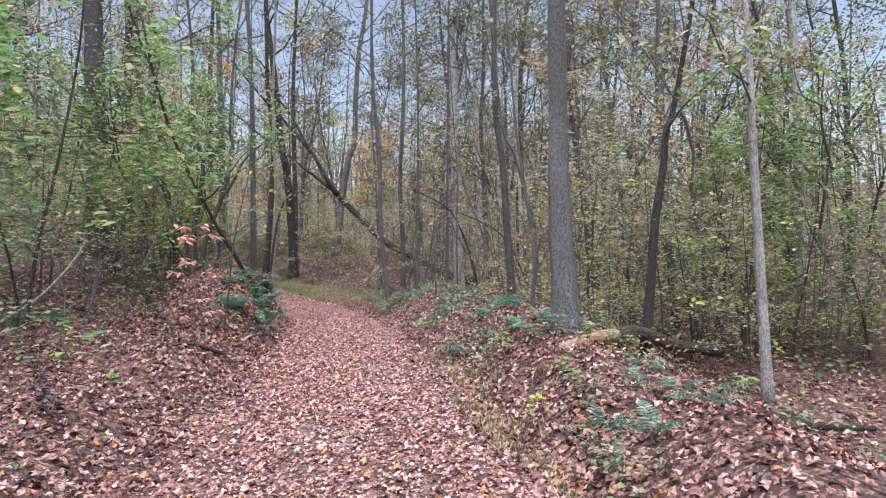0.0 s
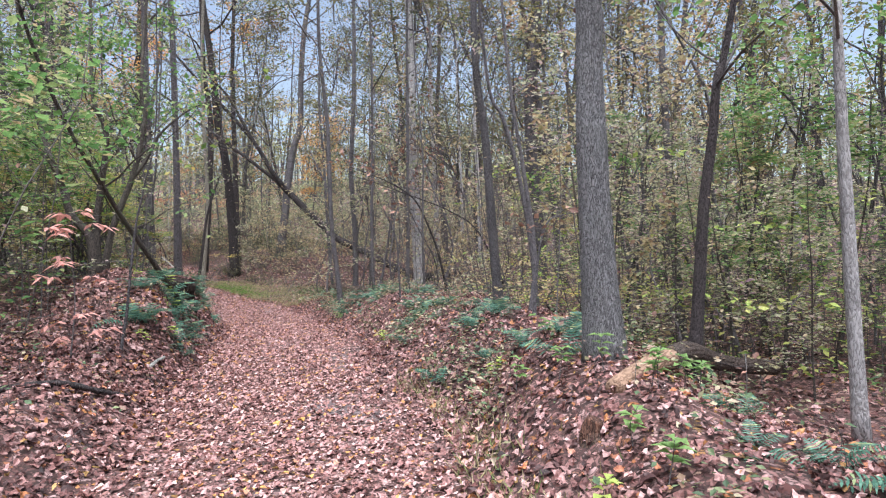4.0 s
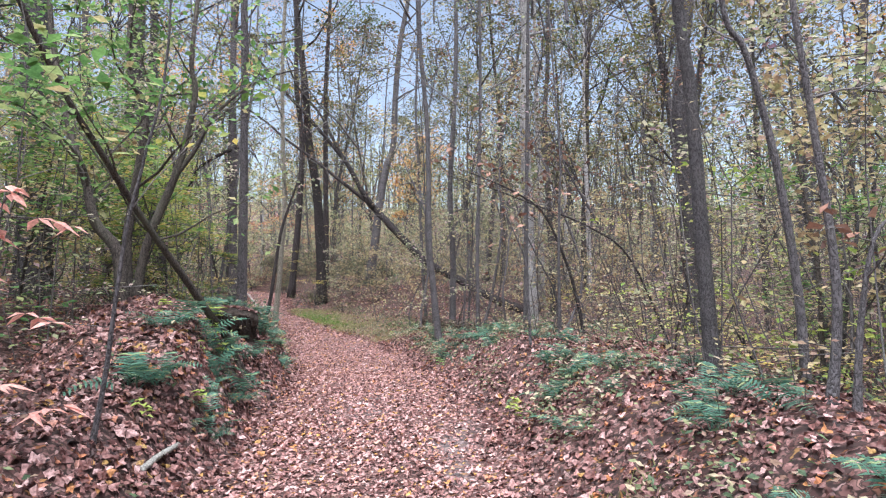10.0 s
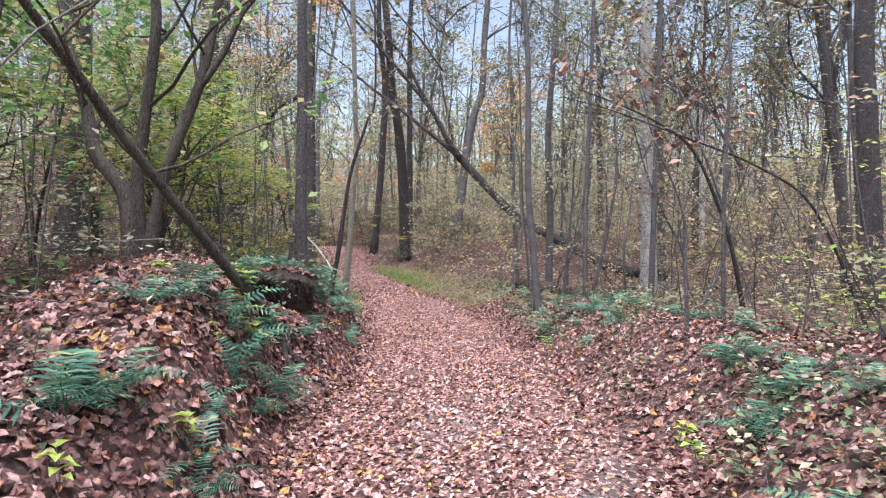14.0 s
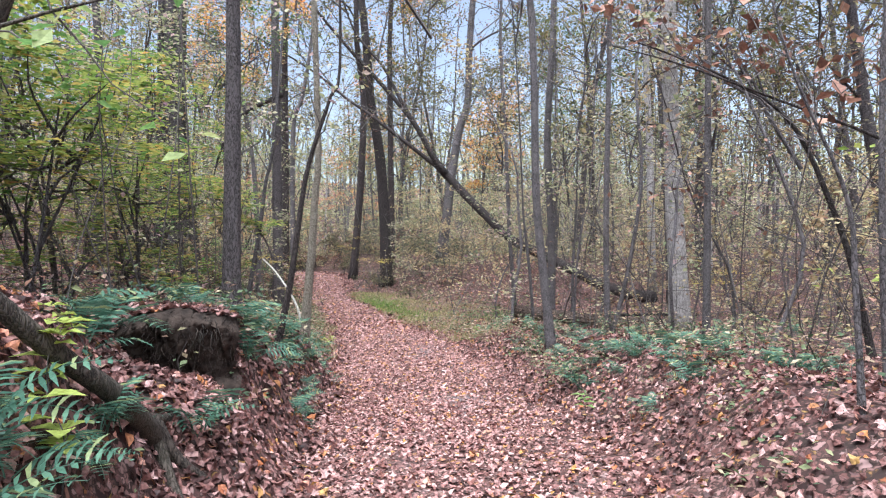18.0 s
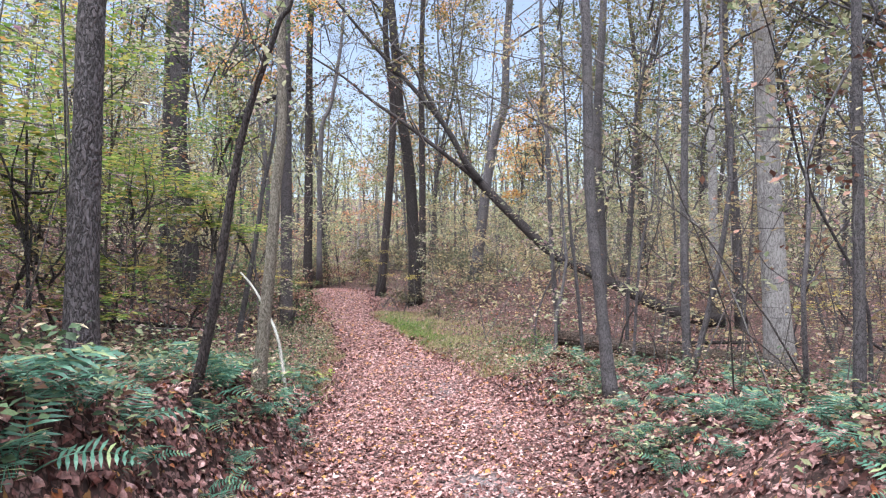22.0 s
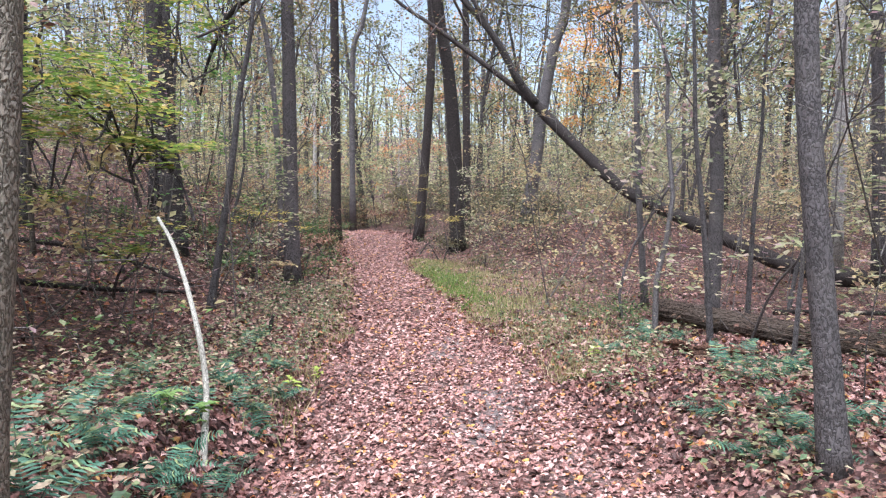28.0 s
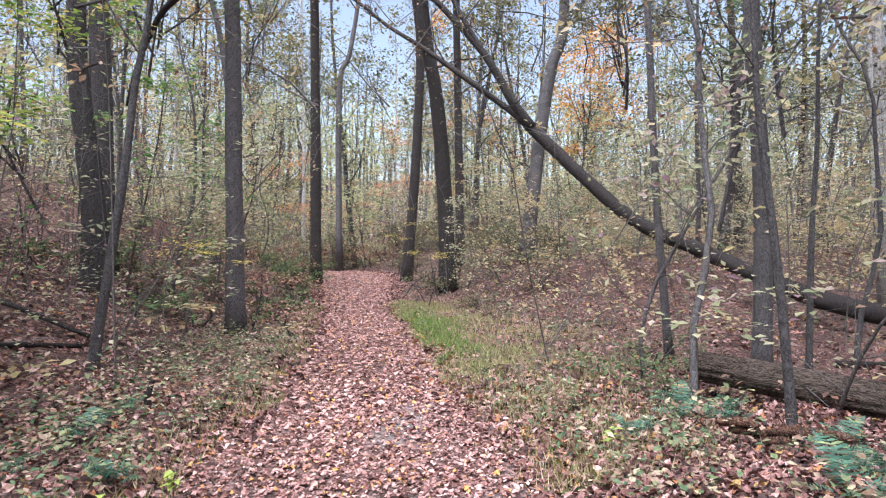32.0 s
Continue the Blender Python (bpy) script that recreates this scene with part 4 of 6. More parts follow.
def torn_bank():
    """Bare soil where the bank has torn away, undercut, with roots hanging over the hollow."""
    rng = np.random.default_rng(42)
    x0, y0 = -1.02, 13.84
    z0 = 0.73
    ob = thing("torn_bank", x0, y0, z0, "dark hollow of bare soil with hanging roots in the bank", "bank")
    ob.rotation_euler = (0, 0, 0.3)
    nu, nw = 56, 48
    u, w = np.meshgrid(np.linspace(-1, 1, nu), np.linspace(0, 1, nw))
    bow = np.sqrt(np.maximum(1 - (0.93 * u) ** 2, 0))
    steps = (0, 0.12, 0.22, 0.45, 0.68, 0.82, 1)
    prof_y = np.interp(w, steps, (-0.03, 0.02, 0.1, 0.05, 0.0, 0.07, 0.42))
    prof_z = np.interp(w, steps, (-0.14, -0.03, 0.03, 0.2, 0.38, 0.46, 0.45))
    lump = rng.normal(0, 0.006, u.shape) + 0.022 * np.sin(u * 7 + 2 * w) * np.sin(w * 9) + 0.012 * np.sin(u * 23 + 5 * w) * np.sin(w * 17 + 3 * u)
    v = np.stack([u * 0.36 + lump, prof_y + 0.16 * (1 - bow) + lump, prof_z * (0.6 + 0.4 * bow) + lump * 0.7], -1).reshape(-1, 3)
    i = (np.arange(nw - 1)[:, None] * nu + np.arange(nu - 1)[None, :]).ravel()
    front = np.stack([i, i + 1, i + nu + 1, i + nu], 1)
    back = v + (0, 0.12, -0.05)
    face = part_of("soil_face", mesh_of("soil_face", np.vstack([v, back]), [front, front[:, ::-1] + len(v)], M_SOIL), ob)
    for k in range(150):
        x = rng.uniform(-0.32, 0.32)
        top = rng.uniform(0.12, 0.46) - 0.6 * x * x
        y = np.interp(top, (0, 0.03, 0.2, 0.38, 0.46), (0.02, 0.1, 0.05, 0.0, 0.05)) + 0.16 * (1 - math.sqrt(1 - (2.6 * x) ** 2))
        down = rng.uniform(0.06, 0.24)
        ln = bend([(x, y + 0.05, top), (x + rng.normal(0, 0.02), y - 0.015, top - 0.25 * down), (x + rng.normal(0, 0.05), y + rng.normal(0, 0.02), top - down)], 6)
        part_of("root", mesh_of("root", *joined([tube(ln, np.linspace(rng.uniform(0.002, 0.006), 0.001, 6), 4)]), M_ROOT), face)
    fx, fy = rng.uniform(-1.4, -0.58, 300), rng.uniform(13.05, 13.98, 300)
    at = np.stack([fx, fy, ground_z(fx, fy) + 0.015], 1)
    tagged(new("bank_leaves", mesh_of("bank_leaves", *leaves(at, rng.uniform(0.05, 0.085, 300), rng, lobed(4, 0.6, 0.4), 0.5), M_LITTER, False)), "brown and tan leaves drifted below the torn bank", "leaves", kind="stuff")
    at = np.stack([rng.uniform(-0.36, 0.36, 260), rng.uniform(0.1, 0.55, 260), np.zeros(260)], 1)
    at[:, 2] = 0.475 - 0.6 * at[:, 0] ** 2
    tagged(part_of("fallen_leaves", mesh_of("fallen_leaves", *leaves(at, rng.uniform(0.05, 0.09, 260), rng, lobed(4, 0.6, 0.4), 0.55), M_LITTER, False), ob), kind="stuff")


rotten_wood()
torn_bank()


# ---- ferns ----
def frond_mesh(rng, length):
    """A fern frond: an arching stalk with pairs of narrow leaflets."""
    n = 14
    s = np.linspace(0, 1, n)
    line = np.stack([np.zeros(n), s * length * 0.92, length * (0.75 * s - 0.72 * s ** 2)], 1)
    stalk = tube(line, np.linspace(0.0035, 0.001, n), 3, cap=False)
    vs, fs, at = [stalk[0]], [stalk[1][:, [0, 1, 2]], stalk[1][:, [0, 2, 3]]], len(stalk[0])
    for i in range(3, n):
        w = length * 0.26 * math.sin(math.pi * min(0.12 + 0.88 * s[i], 1.0)) ** 0.7 * (0.85 + 0.3 * rng.random()) + 0.006
        for side in (-1, 1):
            base, droop = line[i], rng.normal(-0.12, 0.08)
            tip = base + (side * w, w * 0.18, w * droop)
            mid = (base + tip) / 2 + (0, 0, w * 0.08)
            h = length * 0.021
            vs.append(np.array([base + (0, -h * 0.5, 0), mid + (0, -h, 0), tip, mid + (0, h, 0), base + (0, h * 0.5, 0)]))
            fs.append(np.array([(0, 1, 4), (1, 3, 4), (1, 2, 3)]) + at)
            at += 5
    return mesh_of("frond", np.vstack(vs), np.vstack(fs), M_FERN, False)


fern_rng = np.random.default_rng(51)
FRONDS = [frond_mesh(fern_rng, ln) for ln in (0.34, 0.42, 0.5, 0.46, 0.38)]


def fern_clump(x, y, size=0.6):
    ob = thing("fern", x, y, gz(x, y) + 0.01, "evergreen fern clump with arching dark green fronds", "fern", "ferns along the trail")
    n = int(fern_rng.integers(7, 11))
    for k in range(n):
        f = new("frond", FRONDS[int(fern_rng.integers(0, 5))])
        f.parent = ob
        f.rotation_euler = (fern_rng.uniform(-0.1, 0.75), fern_rng.normal(0, 0.15), k * 6.283 / n + fern_rng.normal(0, 0.3))
        f.scale = [size * fern_rng.uniform(0.75, 1.2)] * 3
        f.location = (fern_rng.normal(0, 0.03), fern_rng.normal(0, 0.03), 0)


for x, y in ((2.86, 4.09), (3.21, 5.57), (2.56, 6.68), (2.98, 7.48), (2.58, 7.55), (1.92, 8.20), (-3.30, 8.46), (2.79, 8.62), (-3.08, 9.04), (2.64, 9.12), (-2.73, 9.24),
             (2.99, 9.32), (2.10, 9.99), (-1.0, 10.38), (-1.12, 10.2), (2.77, 10.75), (2.37, 11.14), (3.81, 11.15), (-1.20, 11.21), (2.63, 11.30), (2.98, 11.50), (-1.10, 11.56),
             (2.77, 11.91), (-0.88, 11.85), (-0.8, 11.55), (-0.95, 11.9), (-0.66, 12.0), (-1.25, 13.2), (-1.4, 13.65), (-0.72, 13.25), (-1.15, 14.35), (-0.8, 14.5), (-1.45, 14.1), (2.78, 12.34), (-0.9, 12.6), (3.06, 12.76)):
    fern_clump(x, y, 0.9 if x < -0.5 and y > 10 else 0.72)
for x, y in ((-1.4, 13.4), (-0.72, 14.34), (3.29, 14.76), (-0.78, 14.86), (2.66, 14.89), (3.01, 15.09), (2.77, 15.21), (-0.92, 15.49), (2.75, 15.56), (-0.80, 16.22),
             (-0.7, 16.5), (2.24, 16.56), (2.89, 16.65), (-0.95, 16.82), (2.20, 16.92), (2.62, 16.95), (2.97, 17.15), (-1.28, 17.34), (3.32, 17.37), (2.25, 17.38),
             (2.60, 17.58), (4.26, 17.71), (2.76, 17.9), (-0.94, 17.86), (-1.44, 18.31), (-1.0, 17.0), (-1.35, 16.7), (-1.5, 17.7), (-1.7, 17.2)):
    fern_clump(x, y, 0.85 if x < 0 else 0.66)
for x, y in ((3.59, 18.74), (2.74, 18.6), (-1.03, 18.91), (-0.9, 19.2), (-1.41, 19.27), (-3.91, 19.35), (-1.78, 19.42), (2.52, 19.54), (4.22, 19.57), (-1.25, 19.72),
             (2.58, 19.90), (3.00, 19.94), (-1.15, 20.25), (2.57, 20.25), (-1.52, 20.58), (2.67, 20.94), (-1.29, 21.53), (2.99, 22.01), (-1.88, 22.18), (2.6, 24.0),
             (-2.01, 22.91), (3.2, 22.45), (3.11, 21.94), (3.42, 22.12), (3.7, 22.3), (3.45, 21.85), (2.5, 23.75), (2.65, 23.25), (2.85, 23.4), (-0.98, 19.6), (-1.6, 19.0), (-1.2, 18.6), (3.25, 21.65), (3.55, 21.55), (3.9, 20.9), (2.35, 23.25), (-1.0, 14.2), (-1.7, 14.3), (-1.9, 13.7), (4.6, 18.6), (5.1, 19.3), (5.6, 18.2)):
    fern_clump(x, y)


fern_spots = np.random.default_rng(52)
for n, lo, hi, side, near, far in ((34, 9.5, 23, 1, 0.45, 2.6), (10, 3, 9, 1, 0.4, 1.9), (16, 14.5, 18.6, -1, 0.1, 0.9), (16, 18.4, 21.5, -1, 0.25, 1.3), (8, 10.3, 12.6, -1, 0.2, 0.9)):
    for _ in range(n):
        y = fern_spots.uniform(lo, hi)
        d = near + (far - near) * fern_spots.random() ** 1.3
        fern_clump(float(edge_r(y)) + d if side > 0 else float(edge_l(y)) - d, y, fern_spots.uniform(0.42, 0.68))


# ---- seedlings ----
def seedling(x, y, colour, label, n=9, size=0.07, tall=0.2):
    rng = np.random.default_rng(int(abs(x * 131 + y * 517)) + 3)
    ob = thing("seedling", x, y, gz(x, y), label, "seedling", "seedlings in the leaf litter")
    stem = bend([(0, 0, -0.02), (rng.normal(0, 0.02), rng.normal(0, 0.02), tall * 0.6), (rng.normal(0, 0.04), rng.normal(0, 0.04), tall)], 8)
    part_of("stem", mesh_of("stem", *joined([tube(stem, np.linspace(0.004, 0.0015, 8), 5)]), M_TWIG), ob)
    for k in range(n):
        a, base = rng.random() * 6.283, stem[int(rng.integers(3, 8))]
        out = np.array((math.cos(a), math.sin(a), 0.15))
        s = size * rng.uniform(0.7, 1.2)
        side = np.cross(out, (0, 0, 1))
        p = [base, base + out * s * 0.45 + side * s * 0.32 + (0, 0, 0.012), base + out * s * 1.1 - (0, 0, 0.015), base + out * s * 0.45 - side * s * 0.32 + (0, 0, 0.012), base + out * s * 0.5]
        part_of("leaf", mesh_of("leaf", np.array(p), OVAL[1], colour, False), ob)


for x, y in ((-0.69, 10.56), (1.97, 11.09), (-0.95, 9.9), (-1.06, 12.67), (-1.27, 11.59), (1.99, 11.45), (2.21, 7.27), (-0.85, 11.5), (-1.05, 21.11), (1.78, 4.89), (-0.98, 21.65), (1.75, 22.66), (-0.95, 12.35)):
    seedling(x, y, M_LIME, "small seedling with yellow-green leaves in the leaf litter", 10, 0.08)
for x, y in ((2.61, 5.55), (2.16, 6.74), (-1.18, 19.6), (-1.28, 19.4), (2.59, 5.6), (2.17, 5.16), (2.68, 7.3), (2.04, 4.70), (3.07, 3.92), (1.95, 15.40), (2.5, 6.0), (2.3, 6.3), (2.9, 5.7), (3.2, 5.9), (-2.6, 16.2)):
    seedling(x, y, M_GREEN, "low seedling with broad green leaves on the verge", 12, 0.09, 0.26)


for x, y in ((-0.84, 12.2), (-0.95, 12.35)):
    seedling(x, y, M_LIME, "broad-leaved lime-green seedling below the leaning stem", 15, 0.13, 0.36)
for x, y, tall in ((-2.24, 6.08, 0.3), (-1.9, 5.3, 0.2), (-1.73, 5.09, 0.22), (-2.05, 5.7, 0.2)):
    seedling(x, y, M_DARK_LEAF, "withered dark purple plant with curled leaves beside the trail", 22, 0.075, tall)


def pink_sapling():
    """A sapling with tiers of drooping pink leaves."""
    rng = np.random.default_rng(61)
    x0, y0 = -1.45, 8.95
    z0 = gz(x0, y0)
    low = z0 - 0.25
    ob = thing("sapling", x0, y0, z0, "thin sapling with tiers of drooping pink autumn leaves", "sapling")
    stem = bend([(0, 0, -0.05), (0.05, 0, 0.55), (0.02, 0, 1.1), (0.06, 0, 1.75 - low)], 14)
    part_of("stem", mesh_of("stem", *joined([tube(stem, np.linspace(0.009, 0.003, 14), 6)]), M_TWIG), ob)
    for h in (0.55, 0.72, 1.05, 1.15, 1.5, 1.62, 1.7):
        k = max(2, min(int((h - low) / (1.75 - low) * 13), 13))
        for _ in range(2):
            a = rng.random() * 6.283
            sp = limb_line(rng, stem[k], (math.cos(a), math.sin(a), 0.25), 0.34, 5, -0.3, 0.12)
            twig = part_of("twig", mesh_of("twig", *joined([tube(sp, np.linspace(0.004, 0.0015, 5), 4)]), M_TWIG), ob)
            for j in range(8):
                b, d = sp[2 + j % 3], rng.random() * 6.283
                out = np.array((math.cos(d), math.sin(d), rng.uniform(-0.55, 0.05)))
                side = np.cross(out, (0, 0, 1))
                s = 0.12 * rng.uniform(0.7, 1.2)
                p = [b, b + out * s * 0.45 + side * s * 0.22, b + out * s * 1.05 - (0, 0, 0.02), b + out * s * 0.45 - side * s * 0.22, b + out * s * 0.5 + (0, 0, 0.01)]
                part_of("leaf", mesh_of("leaf", np.array(p), OVAL[1], M_PINK, False), twig)


pink_sapling()


# ---- the wood around: understorey and tall trees, built once and copied ----
def model_tree(seed, height, dia, first, limbs, reach, leaf_n, leaf_size, bark, foliage, label, category, twigs=2, rise=(0.2, 0.9), lift=0.3, sides=6, flat=0.3, wander=0.12, spread=0.12, shape=DIAMOND):
    rng = np.random.default_rng(seed)
    pts = [np.array((0, 0, -0.3))]
    way = np.array((rng.normal(0, 0.05), rng.normal(0, 0.05), 1))
    steps = 8
    for _ in range(steps):
        way = way + rng.normal(0, wander, 3) * (0.4, 0.4, 0)
        way = way * 0.85 + np.array((0, 0, 0.15))
        pts.append(pts[-1] + way / np.linalg.norm(way) * (height + 0.3) / steps)
    line = bend(pts, 16)
    radii = dia / 2 * (1 - 0.82 * np.linspace(0, 1, 16)) * (1 + 0.3 * np.exp(-np.maximum(line[:, 2], 0) / (dia + 0.02)))
    tree = thing("tree" if height > 8 else "sapling", 0, 0, -60, label, category)
    part_of("trunk" if height > 8 else "stem", mesh_of("trunk", *joined([tube(line, radii, sides, 0.04, rng)]), bark), tree)
    big, small, leaf = crown(rng, line, radii, first, limbs, reach, leaf_n, leaf_size, lift, twigs, rise, spread=spread, flat=flat, shape=shape, whole=True)
    dress(tree, big, small, leaf, bark, foliage, whole=True)
    return tree


def plant(model, x, y, size, turn, first_use):
    m = Matrix.Translation((x, y, gz(x, y))) @ Matrix.Rotation(turn, 4, "Z") @ Matrix.Scale(size, 4)
    if model.name in first_use:
        ob = model
        first_use.discard(model.name)
        ob.matrix_basis = m
    else:
        ob = copy_thing(model, m)
        ob.matrix_basis = m
    return ob


def spots(rng, n, box, apart, clear_l, clear_r, taken, keep=None):
    """Random places in a box, off the trail and apart from one another."""
    out = []
    for _ in range(n * 30):
        if len(out) >= n:
            break
        x, y = rng.uniform(box[0], box[1]), rng.uniform(box[2], box[3])
        if y < 47 and float(edge_l(y)) - clear_l < x < float(edge_r(y)) + clear_r:
            continue
        if keep is not None and not keep(x, y):
            continue
        if any((x - a) ** 2 + (y - b) ** 2 < apart ** 2 for a, b in taken):
            continue
        taken.append((x, y))
        out.append((x, y))
    return out


wood_rng = np.random.default_rng(71)
UNDER = [
    model_tree(201, 3.2, 0.03, 0.2, 12, 0.9, 380, 0.085, M_TWIG, M_YELLOW, "thin sapling with sparse yellow-brown leaves", "sapling", wander=0.8),
    model_tree(202, 4.6, 0.045, 0.2, 14, 1.1, 520, 0.09, M_GREY, M_YGREEN, "thin sapling with yellow-green autumn leaves", "sapling", wander=0.75),
    model_tree(203, 2.4, 0.022, 0.15, 11, 0.8, 320, 0.085, M_TWIG, M_YELLOW, "low twiggy sapling with pale yellow leaves", "sapling", wander=0.9),
    model_tree(204, 5.5, 0.055, 0.25, 14, 1.1, 200, 0.08, M_GREY, M_BROWN, "thin bare sapling with withered brown leaves", "sapling", wander=0.75),
    model_tree(205, 3.8, 0.035, 0.15, 13, 1.2, 620, 0.095, M_TWIG, M_YGREEN, "sapling with layered sprays of yellow-green leaves", "sapling", rise=(0.0, 0.35), lift=0.05, flat=0.6, wander=0.7),
    model_tree(206, 6.5, 0.065, 0.3, 13, 1.3, 480, 0.09, M_GREY, M_YELLOW, "tall thin sapling with sparse yellow leaves", "sapling", wander=0.6)]
LEFTS = [
    model_tree(211, 4.5, 0.05, 0.15, 15, 1.6, 1200, 0.1, M_BROWNBARK, M_GREEN, "young maple with layered green leaves", "sapling", twigs=5, rise=(0.0, 0.35), lift=0.02, flat=0.62, spread=0.09),
    model_tree(212, 6.5, 0.07, 0.2, 16, 1.8, 1400, 0.1, M_BROWNBARK, M_YGREEN, "young maple with layered yellow-green leaves", "sapling", twigs=5, rise=(0.0, 0.35), lift=0.02, flat=0.62, spread=0.09)]
first_use = {o.name for o in UNDER + LEFTS}
taken = [(3.2, 22.6), (3.8, 22.0), (2.8, 22.9), (3.0, 21.6), (4.2, 21.5), (3.6, 21.3), (4.9, 21.3), (2.76, 6.42), (3.44, 4.54), (3.3, 6.3), (3.43, 10.2), (-2.2, 13.3), (-1, 15.1), (-0.77, 17.35), (2.47, 19.1), (3.24, 18.95), (4.76, 20)]
for x, y in spots(wood_rng, 60, (2.5, 13, 7, 26), 0.6, 99, 1.5, taken):
    plant(UNDER[int(wood_rng.integers(0, 6))], x, y, wood_rng.uniform(0.75, 1.25), wood_rng.random() * 6.283, first_use)
for x, y in spots(wood_rng, 58, (-16, 18, 24, 46), 0.8, 1.5, 2.6, taken):
    plant(UNDER[int(wood_rng.integers(0, 6))], x, y, wood_rng.uniform(0.8, 1.4), wood_rng.random() * 6.283, first_use)
for x, y in spots(wood_rng, 20, (-11, -2.6, 8.5, 26), 0.8, 1.6, 99, taken):
    plant(UNDER[int(wood_rng.integers(0, 6))], x, y, wood_rng.uniform(0.7, 1.2), wood_rng.random() * 6.283, first_use)
for x, y in spots(wood_rng, 12, (-10, -3.0, 8, 30), 1.2, 2.0, 99, taken):
    plant(LEFTS[int(wood_rng.integers(0, 2))], x, y, wood_rng.uniform(0.8, 1.2), wood_rng.random() * 6.283, first_use)
for x, y, k, s in ((-3.6, 17.4, 0, 1.0), (-4.4, 21.8, 1, 0.9)):
    plant(LEFTS[k], x, y, s, wood_rng.random() * 6.283, first_use)
for x, y in ((-4.6, 8.6), (-5.2, 6.2), (-5.5, 10.0), (-6.5, 8.0), (-4.4, 12.2), (-7.0, 12.0), (-3.9, 14.6), (7.4, 8.6), (6.6, 9.8), (5.4, 10.4)):
    plant(LEFTS[0], x, y, wood_rng.uniform(0.75, 1.1), wood_rng.random() * 6.283, first_use)
for x, y, s in ((4.6, 7.6, 0.4), (5.2, 7.9, 0.45), (5.6, 7.2, 0.4), (4.9, 8.4, 0.5)):
    plant(LEFTS[1], x, y, s, wood_rng.random() * 6.283, first_use)
for x, y in ((7.9, 7.2), (6.4, 8.4), (8.4, 6.2), (7.2, 9.4), (5.2, 11.2), (7.6, 10.0), (8.5, 8.2), (6.2, 12.3), (9.5, 12)):
    plant(LEFTS[int(wood_rng.integers(0, 2))], x, y, wood_rng.uniform(0.7, 1.0), wood_rng.random() * 6.283, first_use)

TALL = [
    model_tree(301, 19, 0.3, 0.25, 15, 4.2, 900, 0.2, M_DKGREY, M_SHADED_GOLD, "tall dark-barked woodland tree with thin yellow-green crown", "tree", sides=9, rise=(0.45, 1.15), lift=0.4),
    model_tree(302, 16, 0.2, 0.25, 14, 3.4, 800, 0.19, M_GREY, M_SHADED_GOLD, "slim woodland tree with sparse yellow-brown leaves", "tree", rise=(0.45, 1.15), lift=0.4),
    model_tree(303, 21, 0.36, 0.28, 15, 4.6, 900, 0.2, M_DARK, M_SHADED_GREEN, "tall dark tree with a green crown", "tree", sides=9, rise=(0.45, 1.15), lift=0.4),
    model_tree(304, 17, 0.24, 0.25, 14, 3.6, 900, 0.17, M_GREY, M_ORANGE, "woodland tree with orange autumn leaves", "tree", rise=(0.45, 1.15), lift=0.4),
    model_tree(305, 14, 0.15, 0.3, 11, 2.8, 700, 0.16, M_GREY, M_SHADED_GOLD, "thin pole-like tree with few yellow-green leaves", "tree", rise=(0.45, 1.15), lift=0.4),
    model_tree(306, 18, 0.26, 0.25, 15, 3.8, 350, 0.15, M_DKGREY, M_BROWN, "nearly bare woodland tree with withered leaves", "tree", rise=(0.45, 1.15), lift=0.4),
    model_tree(307, 12, 0.12, 0.25, 12, 2.6, 750, 0.16, M_GREY, M_SHADED_GOLD, "thin young tree with yellow autumn leaves", "tree", rise=(0.45, 1.15), lift=0.4),
    model_tree(308, 20, 0.28, 0.3, 14, 4.0, 700, 0.18, M_PALE, M_SHADED_GOLD, "tall pale-barked tree with thin crown", "tree", rise=(0.45, 1.15), lift=0.4)]
first_use |= {o.name for o in TALL}
tall_taken = [(-0.7, 37.1), (-2.2, 40.3), (1.9, 38), (-4.5, 36.5), (-3.2, 27.9), (-4.6, 26.1), (3.85, 25.1), (8.8, 30), (4.76, 20), (7.3, 17.2), (-4.2, 16), (-6.8, 30)]
CHOICE = (0, 2, 1, 4, 7, 3, 4, 4, 5, 5, 6, 7)
for n, box, apart in ((16, (9, 30, 12, 24), 1.8), (12, (10, 34, 3, 14), 1.8), (24, (6, 30, 24, 40), 1.7), (36, (-32, -4.5, 10, 40), 1.7), (100, (-36, 40, 40, 80), 1.6)):
    for x, y in spots(wood_rng, n, box, apart, 3.0, 4.0, tall_taken):
        plant(TALL[CHOICE[int(wood_rng.integers(0, 12))]], x, y, wood_rng.uniform(0.75, 1.2), wood_rng.random() * 6.283, first_use)
for x, y in spots(wood_rng, 14, (-14, 14, -14, 4), 2.5, 2.5, 3.5, tall_taken):
    plant(TALL[CHOICE[int(wood_rng.integers(0, 12))]], x, y, wood_rng.uniform(0.8, 1.2), wood_rng.random() * 6.283, first_use)


